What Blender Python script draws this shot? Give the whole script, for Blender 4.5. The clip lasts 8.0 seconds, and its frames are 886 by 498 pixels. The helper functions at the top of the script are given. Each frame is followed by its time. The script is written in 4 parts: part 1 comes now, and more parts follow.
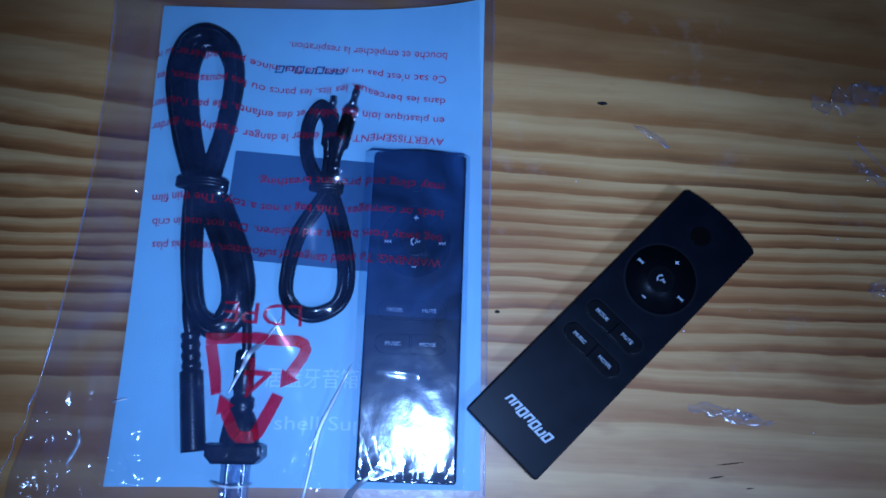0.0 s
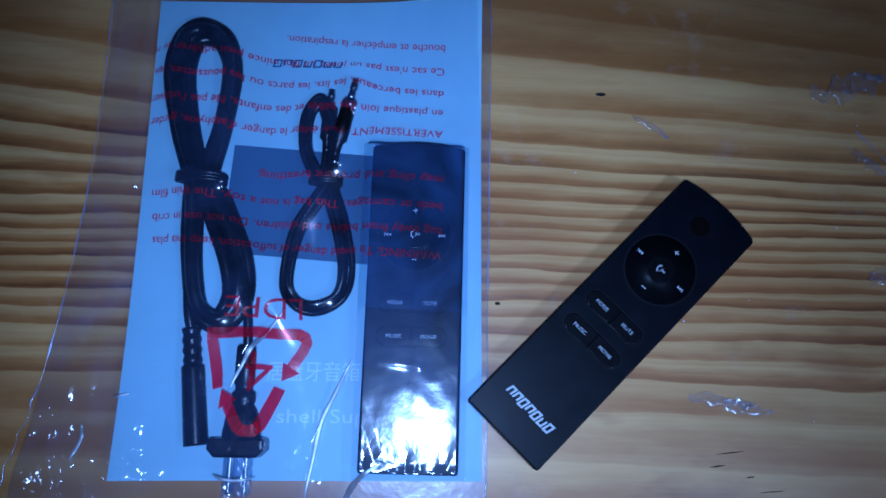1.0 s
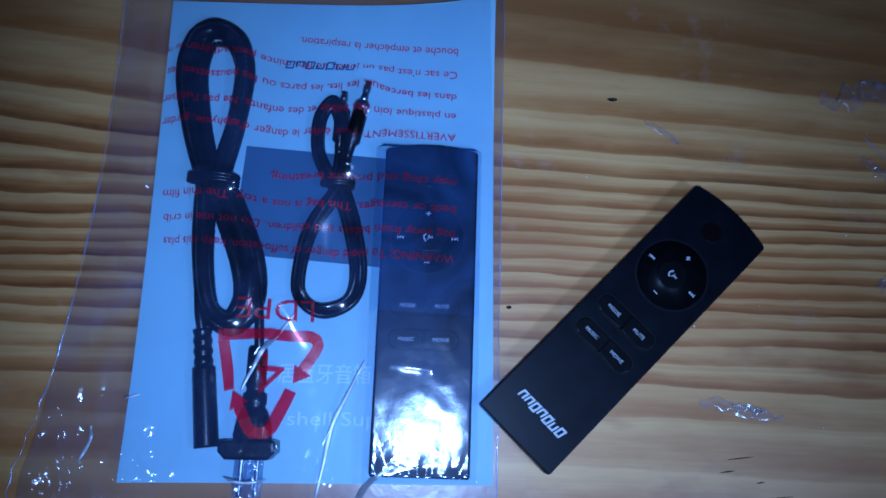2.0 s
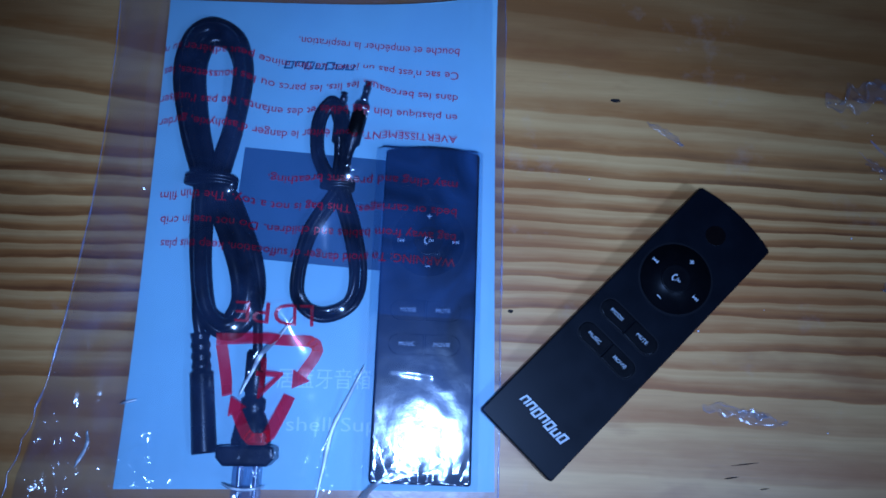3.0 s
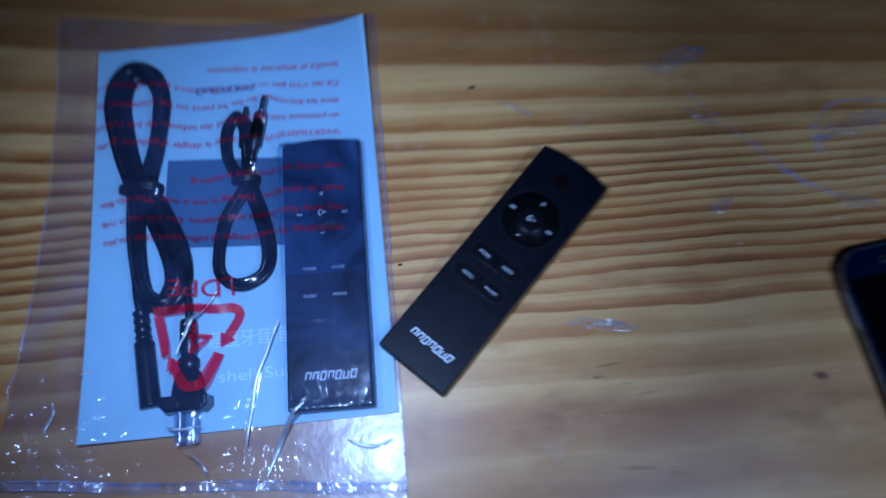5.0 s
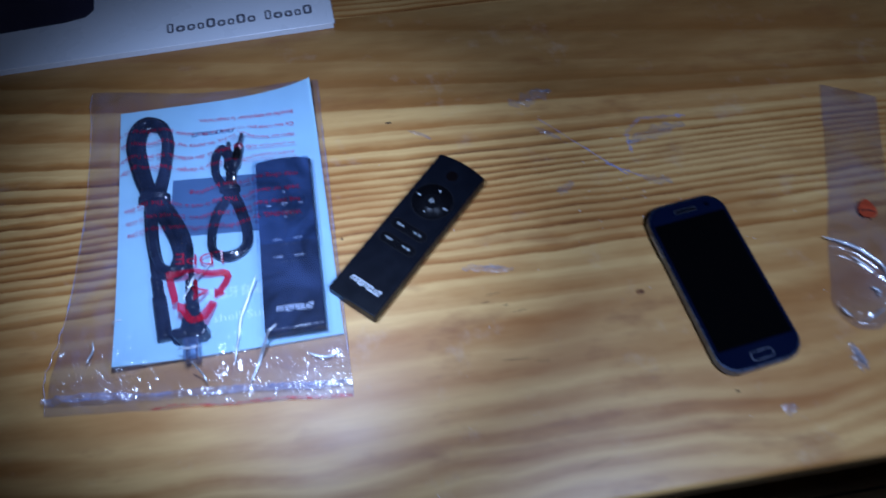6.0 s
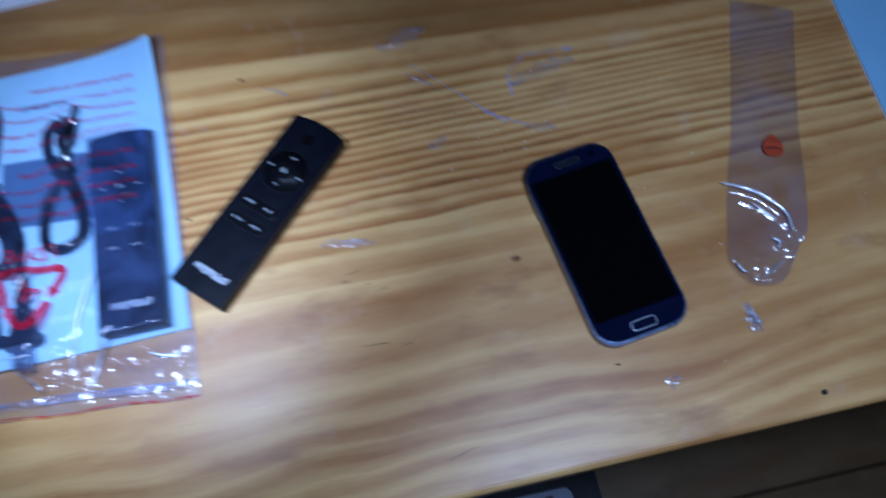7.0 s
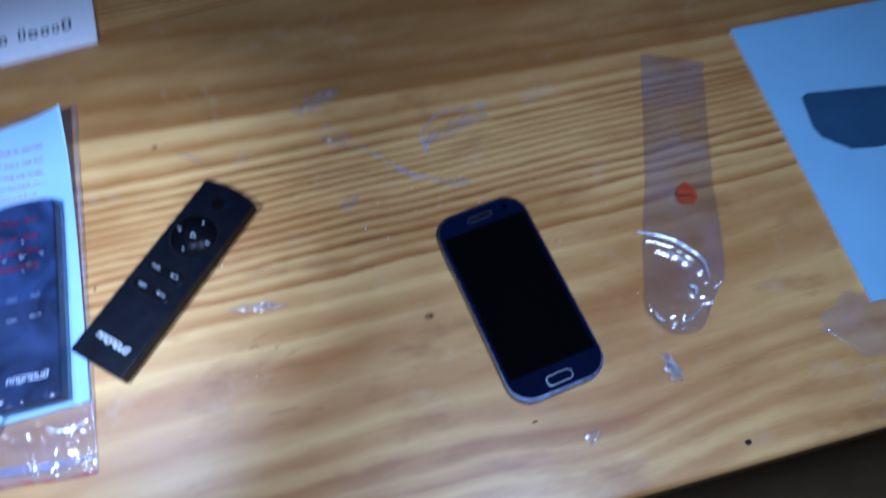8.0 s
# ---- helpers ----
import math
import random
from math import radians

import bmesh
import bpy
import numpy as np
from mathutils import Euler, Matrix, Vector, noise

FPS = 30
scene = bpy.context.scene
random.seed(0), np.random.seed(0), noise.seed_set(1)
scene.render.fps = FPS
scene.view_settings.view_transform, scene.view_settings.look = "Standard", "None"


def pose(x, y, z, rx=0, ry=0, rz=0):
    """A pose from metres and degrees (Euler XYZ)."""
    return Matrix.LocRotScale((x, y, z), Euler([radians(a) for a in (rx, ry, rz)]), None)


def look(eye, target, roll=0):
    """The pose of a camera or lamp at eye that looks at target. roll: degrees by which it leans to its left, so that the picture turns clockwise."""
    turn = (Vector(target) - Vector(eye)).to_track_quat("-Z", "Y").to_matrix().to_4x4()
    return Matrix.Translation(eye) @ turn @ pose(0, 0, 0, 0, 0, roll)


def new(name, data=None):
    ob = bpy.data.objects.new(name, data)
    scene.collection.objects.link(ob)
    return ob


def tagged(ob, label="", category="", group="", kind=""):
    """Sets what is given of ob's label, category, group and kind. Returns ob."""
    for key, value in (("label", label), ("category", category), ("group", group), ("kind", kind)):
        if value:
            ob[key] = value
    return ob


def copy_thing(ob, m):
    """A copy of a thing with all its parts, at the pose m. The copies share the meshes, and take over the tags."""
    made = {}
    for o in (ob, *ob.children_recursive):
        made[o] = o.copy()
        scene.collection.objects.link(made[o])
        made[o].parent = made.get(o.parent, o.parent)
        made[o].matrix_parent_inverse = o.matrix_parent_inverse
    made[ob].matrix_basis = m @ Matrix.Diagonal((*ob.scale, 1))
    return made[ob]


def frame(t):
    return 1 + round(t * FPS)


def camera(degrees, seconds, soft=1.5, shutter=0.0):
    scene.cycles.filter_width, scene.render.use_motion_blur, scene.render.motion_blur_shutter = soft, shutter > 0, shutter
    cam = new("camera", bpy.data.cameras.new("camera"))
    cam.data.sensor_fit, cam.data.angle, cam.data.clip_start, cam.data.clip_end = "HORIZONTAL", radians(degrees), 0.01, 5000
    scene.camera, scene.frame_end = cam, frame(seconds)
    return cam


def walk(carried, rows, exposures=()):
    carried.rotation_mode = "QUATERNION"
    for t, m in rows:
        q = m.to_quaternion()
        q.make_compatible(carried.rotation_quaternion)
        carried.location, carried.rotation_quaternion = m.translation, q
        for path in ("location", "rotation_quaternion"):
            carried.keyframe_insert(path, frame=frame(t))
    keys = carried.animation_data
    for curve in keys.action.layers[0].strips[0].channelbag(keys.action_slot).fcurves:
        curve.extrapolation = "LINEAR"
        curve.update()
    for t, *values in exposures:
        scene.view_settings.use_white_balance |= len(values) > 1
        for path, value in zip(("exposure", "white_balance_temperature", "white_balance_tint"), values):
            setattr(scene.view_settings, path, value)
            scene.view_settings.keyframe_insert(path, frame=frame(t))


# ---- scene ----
# ------------------------------------------------------------------ camera
cam = camera(60.8, 8.0, soft=1.7, shutter=0.95)
PATH = [
    (0.0, 0.0248, 0.0215, 0.3032, 13.03, -1.36, 2.16),
    (0.5, 0.0253, 0.0220, 0.3023, 13.15, -1.63, 1.76),
    (1.0, 0.0249, 0.0206, 0.3035, 12.62, -1.24, 1.64),
    (1.5, 0.0191, 0.0191, 0.3037, 12.97, -1.65, 1.94),
    (3.0, 0.0159, 0.0241, 0.3000, 12.53, -2.06, 2.09),
    (3.5, 0.0192, 0.0242, 0.2990, 12.11, -1.92, 2.08),
    (4.0, 0.0293, 0.0220, 0.3014, 10.49, -1.38, 2.02),
    (4.5, 0.0508, 0.0057, 0.3105, 12.13, -0.45, -0.82),
    (4.7, 0.0624, -0.0057, 0.3172, 13.73, 0.20, -2.56),
    (5.8, 0.0641, -0.1694, 0.4395, 28.82, -2.11, -9.17),
    (6.0, 0.0708, -0.1904, 0.4447, 28.73, -1.01, -9.42),
    (6.2, 0.0737, -0.1977, 0.4553, 27.64, -1.52, -10.17),
    (6.5, 0.0933, -0.1901, 0.4513, 27.26, -0.21, -10.92),
    (7.0, 0.1733, -0.1475, 0.4226, 21.05, 1.18, -12.49),
    (7.2, 0.1921, -0.1370, 0.4096, 19.42, 1.45, -11.98),
    (7.4, 0.1970, -0.1357, 0.4056, 20.31, 1.95, -11.80),
    (7.5, 0.2013, -0.1406, 0.4040, 21.77, 2.27, -11.62),
    (7.6, 0.2062, -0.1386, 0.4073, 21.60, 2.21, -11.76),
    (7.8, 0.2141, -0.1435, 0.4113, 22.65, 0.73, -13.37),
    (8.0, 0.2162, -0.1612, 0.4102, 26.35, 1.22, -14.77),
]
walk(cam, [(t, pose(*p)) for t, *p in PATH],
     exposures=[(0.0, -0.84, 4400, 10), (4.0, -0.82, 4400, 10), (4.7, -0.78, 4550, 10), (5.8, 0.02, 5450, 10), (6.5, 0.08, 5400, 10), (7.2, 0.18, 5250, 10), (7.6, 0.22, 5200, 10), (8.0, 0.55, 5250, 10)])

# ------------------------------------------------------------------ light in a dark room: two fixed spots stand in for one moving hand torch
world = bpy.data.worlds.new("dark_room")
scene.world = world
world.use_nodes = True
world.node_tree.nodes["Background"].inputs["Color"].default_value = (0.35, 0.45, 0.7, 1)
world.node_tree.nodes["Background"].inputs["Strength"].default_value = 0.04


def torch(name, eye, target, watts, radius, cone, blend):
    lamp = bpy.data.lights.new(name, "SPOT")
    lamp.energy, lamp.shadow_soft_size = watts, radius
    lamp.spot_size, lamp.spot_blend = radians(cone), blend
    lamp.color = (0.54, 0.68, 1.0)
    ob = new(name, lamp)
    ob.matrix_world = look(eye, target)
    return ob


torch("torch_light", (0.021, 0.003, 0.31), (0.004, 0.074, 0), 6.7, 0.006, 74, 1.0)
# Added spot: stands in for the same torch after it has moved right.
torch("torch_stand_in_light", (0.285, -0.142, 0.45), (0.318, 0.000, 0), 7.4, 0.040, 120, 1.0)


# ------------------------------------------------------------------ materials
def mat(name, color=(0.5, 0.5, 0.5), rough=0.5, metal=0.0, spec=0.5):
    m = bpy.data.materials.new(name)
    m.use_nodes = True
    b = m.node_tree.nodes["Principled BSDF"]
    b.inputs["Base Color"].default_value = (*color, 1)
    b.inputs["Roughness"].default_value = rough
    b.inputs["Metallic"].default_value = metal
    b.inputs["Specular IOR Level"].default_value = spec
    return m


class Nodes:
    """A short way to write node trees."""

    def __init__(self, m):
        self.tree, self.m = m.node_tree, m
        self.bsdf = m.node_tree.nodes["Principled BSDF"]

    def add(self, kind, **sets):
        n = self.tree.nodes.new(kind)
        for key, value in sets.items():
            if key == "operation":
                n.operation = value
            elif key == "blend":
                n.data_type, n.blend_type = "RGBA", value
            else:
                n.inputs[key.replace("_", " ")].default_value = value
        return n

    def link(self, a, b):
        self.tree.links.new(a, b)

    def math(self, op, a, b=None, c=None):
        n = self.tree.nodes.new("ShaderNodeMath")
        n.operation = op
        for i, v in enumerate((a, b, c)):
            if v is None:
                continue
            if isinstance(v, (int, float)):
                n.inputs[i].default_value = v
            else:
                self.link(v, n.inputs[i])
        return n.outputs[0]

    def noise(self, coord, scale, detail=4.0, rough=0.55, stretch=(1, 1, 1)):
        mp = self.tree.nodes.new("ShaderNodeMapping")
        mp.inputs["Scale"].default_value = stretch
        self.link(coord, mp.inputs["Vector"])
        n = self.tree.nodes.new("ShaderNodeTexNoise")
        n.inputs["Scale"].default_value, n.inputs["Detail"].default_value, n.inputs["Roughness"].default_value = scale, detail, rough
        self.link(mp.outputs[0], n.inputs["Vector"])
        return n.outputs["Fac"]

    def ramp(self, fac, stops):
        r = self.tree.nodes.new("ShaderNodeValToRGB")
        e = r.color_ramp.elements
        e[0].position, e[0].color = stops[0][0], (*stops[0][1], 1)
        e[1].position, e[1].color = stops[-1][0], (*stops[-1][1], 1)
        for p, c in stops[1:-1]:
            k = e.new(p)
            k.color = (*c, 1)
        self.link(fac, r.inputs[0])
        return r.outputs[0]

    def mix(self, fac, a, b, blend="MIX"):
        n = self.tree.nodes.new("ShaderNodeMix")
        n.data_type, n.blend_type = "RGBA", blend
        for sock, v in ((n.inputs[0], fac), (n.inputs[6], a), (n.inputs[7], b)):
            if isinstance(v, (int, float)):
                sock.default_value = v
            elif isinstance(v, tuple):
                sock.default_value = (*v, 1)
            else:
                self.link(v, sock)
        return n.outputs[2]

    def coord(self, which="Object"):
        return self.tree.nodes.new("ShaderNodeTexCoord").outputs[which]

    def bump(self, height, strength, distance):
        n = self.tree.nodes.new("ShaderNodeBump")
        n.inputs["Strength"].default_value, n.inputs["Distance"].default_value = strength, distance
        self.link(height, n.inputs["Height"])
        self.link(n.outputs[0], self.bsdf.inputs["Normal"])


def worn(name, color, rough, vary=0.12, scale=120.0, bump=0.15, metal=0.0, spec=0.5, fine=2500.0):
    """A plain surface with two scales of variation in colour and gloss, and a fine relief."""
    m = mat(name, color, rough, metal, spec)
    k = Nodes(m)
    c = k.coord()
    big, small = k.noise(c, scale), k.noise(c, fine, 2.0)
    f = k.math("ADD", k.math("MULTIPLY", big, 0.7), k.math("MULTIPLY", small, 0.3))
    lo, hi = tuple(v * (1 - vary) for v in color), tuple(min(1, v * (1 + vary)) for v in color)
    k.link(k.ramp(f, [(0.3, lo), (0.7, hi)]), k.bsdf.inputs["Base Color"])
    k.link(k.math("ADD", k.math("MULTIPLY", big, 0.16), rough - 0.08), k.bsdf.inputs["Roughness"])
    if bump:
        k.bump(small, bump, 0.0003)
    return m


def pine(name, light, mid, dark, period, rough):
    """Varnished flat-sawn pine: growth rings about a pith line along x, below the board."""
    m = mat(name, mid, rough)
    k = Nodes(m)
    c = k.coord()
    sep = k.tree.nodes.new("ShaderNodeSeparateXYZ")
    k.link(c, sep.inputs[0])
    x, y = sep.outputs[0], sep.outputs[1]
    wob = k.math("SUBTRACT", k.noise(c, 5.0, 3.0, 0.5, (0.5, 1.6, 1)), 0.5)
    wob2 = k.math("SUBTRACT", k.noise(c, 26.0, 3.0, 0.5, (0.22, 1.4, 1)), 0.5)
    yy = k.math("ADD", y, k.math("ADD", k.math("MULTIPLY", wob, 0.022), k.math("MULTIPLY", wob2, 0.006)))
    depth = k.math("ADD", k.math("MULTIPLY", x, 0.055), k.math("ADD", 0.075, k.math("MULTIPLY", wob, 0.04)))
    r = k.math("SQRT", k.math("ADD", k.math("MULTIPLY", yy, yy), k.math("MULTIPLY", depth, depth)))
    ring = k.math("FRACT", k.math("DIVIDE", r, period))
    saw = k.ramp(ring, [(0.0, (0.25, 0.25, 0.25)), (0.3, (0.0, 0.0, 0.0)), (0.70, (0.75, 0.75, 0.75)), (0.84, (1, 1, 1)), (1.0, (0.25, 0.25, 0.25))])
    line = k.tree.nodes.new("ShaderNodeTexNoise")
    line.noise_dimensions = "1D"
    line.inputs["Scale"].default_value, line.inputs["Detail"].default_value, line.inputs["Roughness"].default_value = 1.0, 0.8, 0.5
    k.link(k.math("ADD", k.math("DIVIDE", r, period * 0.62), k.math("MULTIPLY", x, 1.0)), line.inputs["W"])
    bands = k.ramp(line.outputs["Fac"], [(0.40, (0, 0, 0)), (0.64, (1, 1, 1))])
    amount = k.noise(c, 9.0, 3.0, 0.6, (0.35, 1.5, 1))
    wide = k.ramp(k.noise(c, 30.0, 3.0, 0.55, (0.17, 1, 1)), [(0.42, (0, 0, 0)), (0.66, (1, 1, 1))])
    heart = k.math("MULTIPLY", k.ramp(k.math("ADD", k.math("MULTIPLY", y, 5.0), 0.5), [(0.42, (0.25, 0.25, 0.25)), (0.70, (1, 1, 1))]), k.ramp(x, [(0.15, (1, 1, 1)), (0.27, (0.42, 0.42, 0.42))]))
    rings = k.math("MULTIPLY", heart, k.math("ADD", k.math("MULTIPLY", saw, 0.85), k.math("MULTIPLY", bands, 0.45)))
    both = k.math("ADD", rings, k.math("MULTIPLY", wide, k.math("SUBTRACT", 0.95, k.math("MULTIPLY", heart, 0.57))))
    late = k.math("MULTIPLY", both, k.math("ADD", 0.10, k.math("MULTIPLY", amount, 1.35)))
    steep = k.ramp(k.math("DIVIDE", k.math("ABSOLUTE", yy), r), [(0.15, (0.48, 0.48, 0.48)), (0.68, (1, 1, 1)), (0.84, (1, 1, 1)), (0.95, (0.5, 0.5, 0.5))])
    late = k.math("MULTIPLY", late, steep)
    base = k.ramp(k.noise(c, 7.0, 4.0, 0.6, (0.4, 2.0, 1)), [(0.3, mid), (0.7, light)])
    wood = k.mix(k.math("MINIMUM", k.math("MULTIPLY", late, 0.9), 0.92), base, dark)
    resin = k.ramp(k.noise(c, 11.0, 4.0, 0.6, (0.5, 1.3, 1)), [(0.48, (0, 0, 0)), (0.68, (1, 1, 1))])
    wood = k.mix(k.math("MULTIPLY", resin, 0.55), wood, tuple(v * s for v, s in zip(mid, (0.92, 0.62, 0.42))))
    fibre = k.noise(c, 900.0, 3.0, 0.6, (0.035, 1, 1))
    wood = k.mix(0.25, wood, k.ramp(fibre, [(0.3, (0.55, 0.5, 0.45)), (0.7, (1, 1, 1))]), "MULTIPLY")
    flow = k.noise(c, 14.0, 5.0, 0.65, (0.5, 1, 1))
    wood = k.mix(k.math("MULTIPLY", k.ramp(flow, [(0.52, (0, 0, 0)), (0.75, (1, 1, 1))]), 0.45), wood, tuple(v * 0.75 for v in dark))
    scuff = k.ramp(k.noise(c, 30.0, 6.0, 0.75, (1, 1, 1)), [(0.62, (0, 0, 0)), (0.8, (1, 1, 1))])
    wood = k.mix(k.math("MULTIPLY", scuff, 0.13), wood, (0.62, 0.55, 0.47))
    k.link(wood, k.bsdf.inputs["Base Color"])
    k.link(k.math("ADD", rough, k.math("MULTIPLY", k.math("SUBTRACT", flow, 0.5), 0.25)), k.bsdf.inputs["Roughness"])
    k.bump(k.math("ADD", k.math("MULTIPLY", fibre, 0.5), k.math("MULTIPLY", late, -0.5)), 0.25, 0.0003)
    return m


def tabletop_pine(name, light, mid, dark, rough):
    """Varnished knotty pine: long growth rings along x, broad at both sides of the board and close in its middle."""
    m = mat(name, mid, rough)
    k = Nodes(m)
    c = k.coord()
    sep = k.tree.nodes.new("ShaderNodeSeparateXYZ")
    k.link(c, sep.inputs[0])
    x, y = sep.outputs[0], sep.outputs[1]

    def swing(scale, detail, stretch, size):
        return k.math("MULTIPLY", k.math("SUBTRACT", k.noise(c, scale, detail, 0.5, stretch), 0.5), size)

    arch = k.math("MULTIPLY", k.math("MULTIPLY", k.math("SUBTRACT", x, 0.05), 0.14), k.ramp(y, [(0.10, (0, 0, 0)), (0.20, (1, 1, 1))]))
    bow = k.math("MULTIPLY", k.ramp(k.math("SUBTRACT", 0.06, y), [(0.0, (0, 0, 0)), (0.14, (1, 1, 1))]), swing(7.0, 2.0, (0.6, 0.8, 1), 0.055))
    yy = k.math("ADD", k.math("ADD", y, k.math("ADD", arch, bow)), k.math("ADD", swing(9.0, 2.0, (0.5, 1, 1), 0.010), k.math("ADD", swing(34.0, 3.0, (0.34, 1.2, 1), 0.0075), swing(260.0, 2.0, (0.3, 1, 1), 0.0009))))
    curve = k.tree.nodes.new("ShaderNodeFloatCurve")
    line = curve.mapping.curves[0]
    keys = [(0.30, 0), (0.225, 2), (0.177, 4), (0.154, 5), (0.138, 6), (0.127, 7), (0.105, 10), (0.081, 14), (0.061, 17), (0.045, 19), (0.030, 20.4), (0.002, 22), (-0.042, 23.6), (-0.078, 25.6), (-0.106, 27.6), (-0.14, 30)]
    flat = sorted(((v + 0.14) / 0.44, p / 32) for v, p in keys)
    line.points[0].location, line.points[1].location = flat[0], flat[-1]
    for p in flat[1:-1]:
        line.points.new(*p)
    curve.mapping.update()
    k.link(k.math("DIVIDE", k.math("ADD", yy, 0.14), 0.44), curve.inputs["Value"])
    phase = k.math("MULTIPLY", curve.outputs[0], 32.0)
    soft = k.math("ADD", 0.5, k.math("MULTIPLY", k.math("COSINE", k.math("MULTIPLY", phase, 6.2832)), -0.5))
    saw = k.ramp(k.math("FRACT", phase), [(0.0, (0.05, 0.05, 0.05)), (0.28, (0.0, 0.0, 0.0)), (0.62, (0.55, 0.55, 0.55)), (0.86, (1, 1, 1)), (0.95, (0.85, 0.85, 0.85)), (1.0, (0.05, 0.05, 0.05))])
    saw = k.mix(k.ramp(k.math("ADD", yy, 0.14), [(0.11, (0.8, 0.8, 0.8)), (0.185, (0, 0, 0))]), saw, soft)
    fine = k.ramp(k.math("FRACT", k.math("MULTIPLY", phase, 2.7)), [(0.0, (0, 0, 0)), (0.8, (1, 1, 1)), (1.0, (0, 0, 0))])
    one = k.tree.nodes.new("ShaderNodeTexWhiteNoise")
    one.noise_dimensions = "1D"
    k.link(k.math("FLOOR", phase), one.inputs["W"])
    close = k.ramp(k.math("ADD", yy, 0.14), [(0.13, (0.62, 0.62, 0.62)), (0.20, (1, 1, 1)), (0.28, (1, 1, 1)), (0.34, (0.6, 0.6, 0.6))])
    fade = k.ramp(x, [(0.16, (1, 1, 1)), (0.40, (0.78, 0.78, 0.78))])
    along = k.math("MAXIMUM", 0.12, k.math("SUBTRACT", k.math("MULTIPLY", k.noise(c, 17.0, 5.0, 0.65, (0.5, 1.7, 1)), 2.5), 0.36))
    late = k.math("MULTIPLY", k.math("ADD", k.math("MULTIPLY", saw, 0.86), k.math("MULTIPLY", fine, 0.14)), k.math("ADD", 0.55, k.math("MULTIPLY", one.outputs["Value"], 0.5)))
    late = k.math("MULTIPLY", k.math("MULTIPLY", late, along), k.math("MULTIPLY", close, fade))
    wood = k.ramp(late, [(0.0, light), (0.42, mid), (0.95, dark)])
    broad = k.ramp(k.noise(c, 8.0, 5.0, 0.6, (0.45, 1.8, 1)), [(0.42, (0, 0, 0)), (0.66, (1, 1, 1))])
    wood = k.mix(k.math("MULTIPLY", broad, 0.75), wood, tuple(v * f for v, f in zip(mid, (0.80, 0.66, 0.55))))
    pale = k.ramp(k.noise(c, 6.0, 3.0, 0.5, (0.5, 1.4, 1)), [(0.5, (0, 0, 0)), (0.72, (1, 1, 1))])
    wood = k.mix(k.math("MULTIPLY", pale, 0.3), wood, light)
    heart = k.ramp(yy, [(0.172, (0, 0, 0)), (0.186, (1, 1, 1))])
    wood = k.mix(k.math("MULTIPLY", heart, k.math("MULTIPLY", k.noise(c, 12.0, 4.0, 0.6, (0.5, 1.5, 1)), 1.35)), wood, tuple(v * 0.62 for v in mid))
    resin = k.ramp(k.noise(c, 22.0, 4.0, 0.65, (0.55, 1.4, 1)), [(0.56, (0, 0, 0)), (0.74, (1, 1, 1))])
    wood = k.mix(k.math("MULTIPLY", resin, 0.6), wood, (0.24, 0.085, 0.026))
    fibre = k.noise(c, 900.0, 3.0, 0.6, (0.035, 1, 1))
    wood = k.mix(0.22, wood, k.ramp(fibre, [(0.3, (0.55, 0.5, 0.45)), (0.7, (1, 1, 1))]), "MULTIPLY")
    scuff = k.ramp(k.noise(c, 24.0, 7.0, 0.72), [(0.58, (0, 0, 0)), (0.76, (1, 1, 1))])
    wood = k.mix(k.math("MULTIPLY", scuff, 0.2), wood, (0.60, 0.54, 0.48))
    k.link(wood, k.bsdf.inputs["Base Color"])
    wear = k.noise(c, 14.0, 5.0, 0.65, (0.5, 1, 1))
    k.link(k.math("ADD", rough, k.math("ADD", k.math("MULTIPLY", k.math("SUBTRACT", wear, 0.5), 0.25), k.math("MULTIPLY", scuff, 0.12))), k.bsdf.inputs["Roughness"])
    k.bump(k.math("ADD", k.math("MULTIPLY", fibre, 0.5), k.math("ADD", k.math("MULTIPLY", late, -0.5), k.math("MULTIPLY", wear, 1.5))), 0.25, 0.0003)
    return m


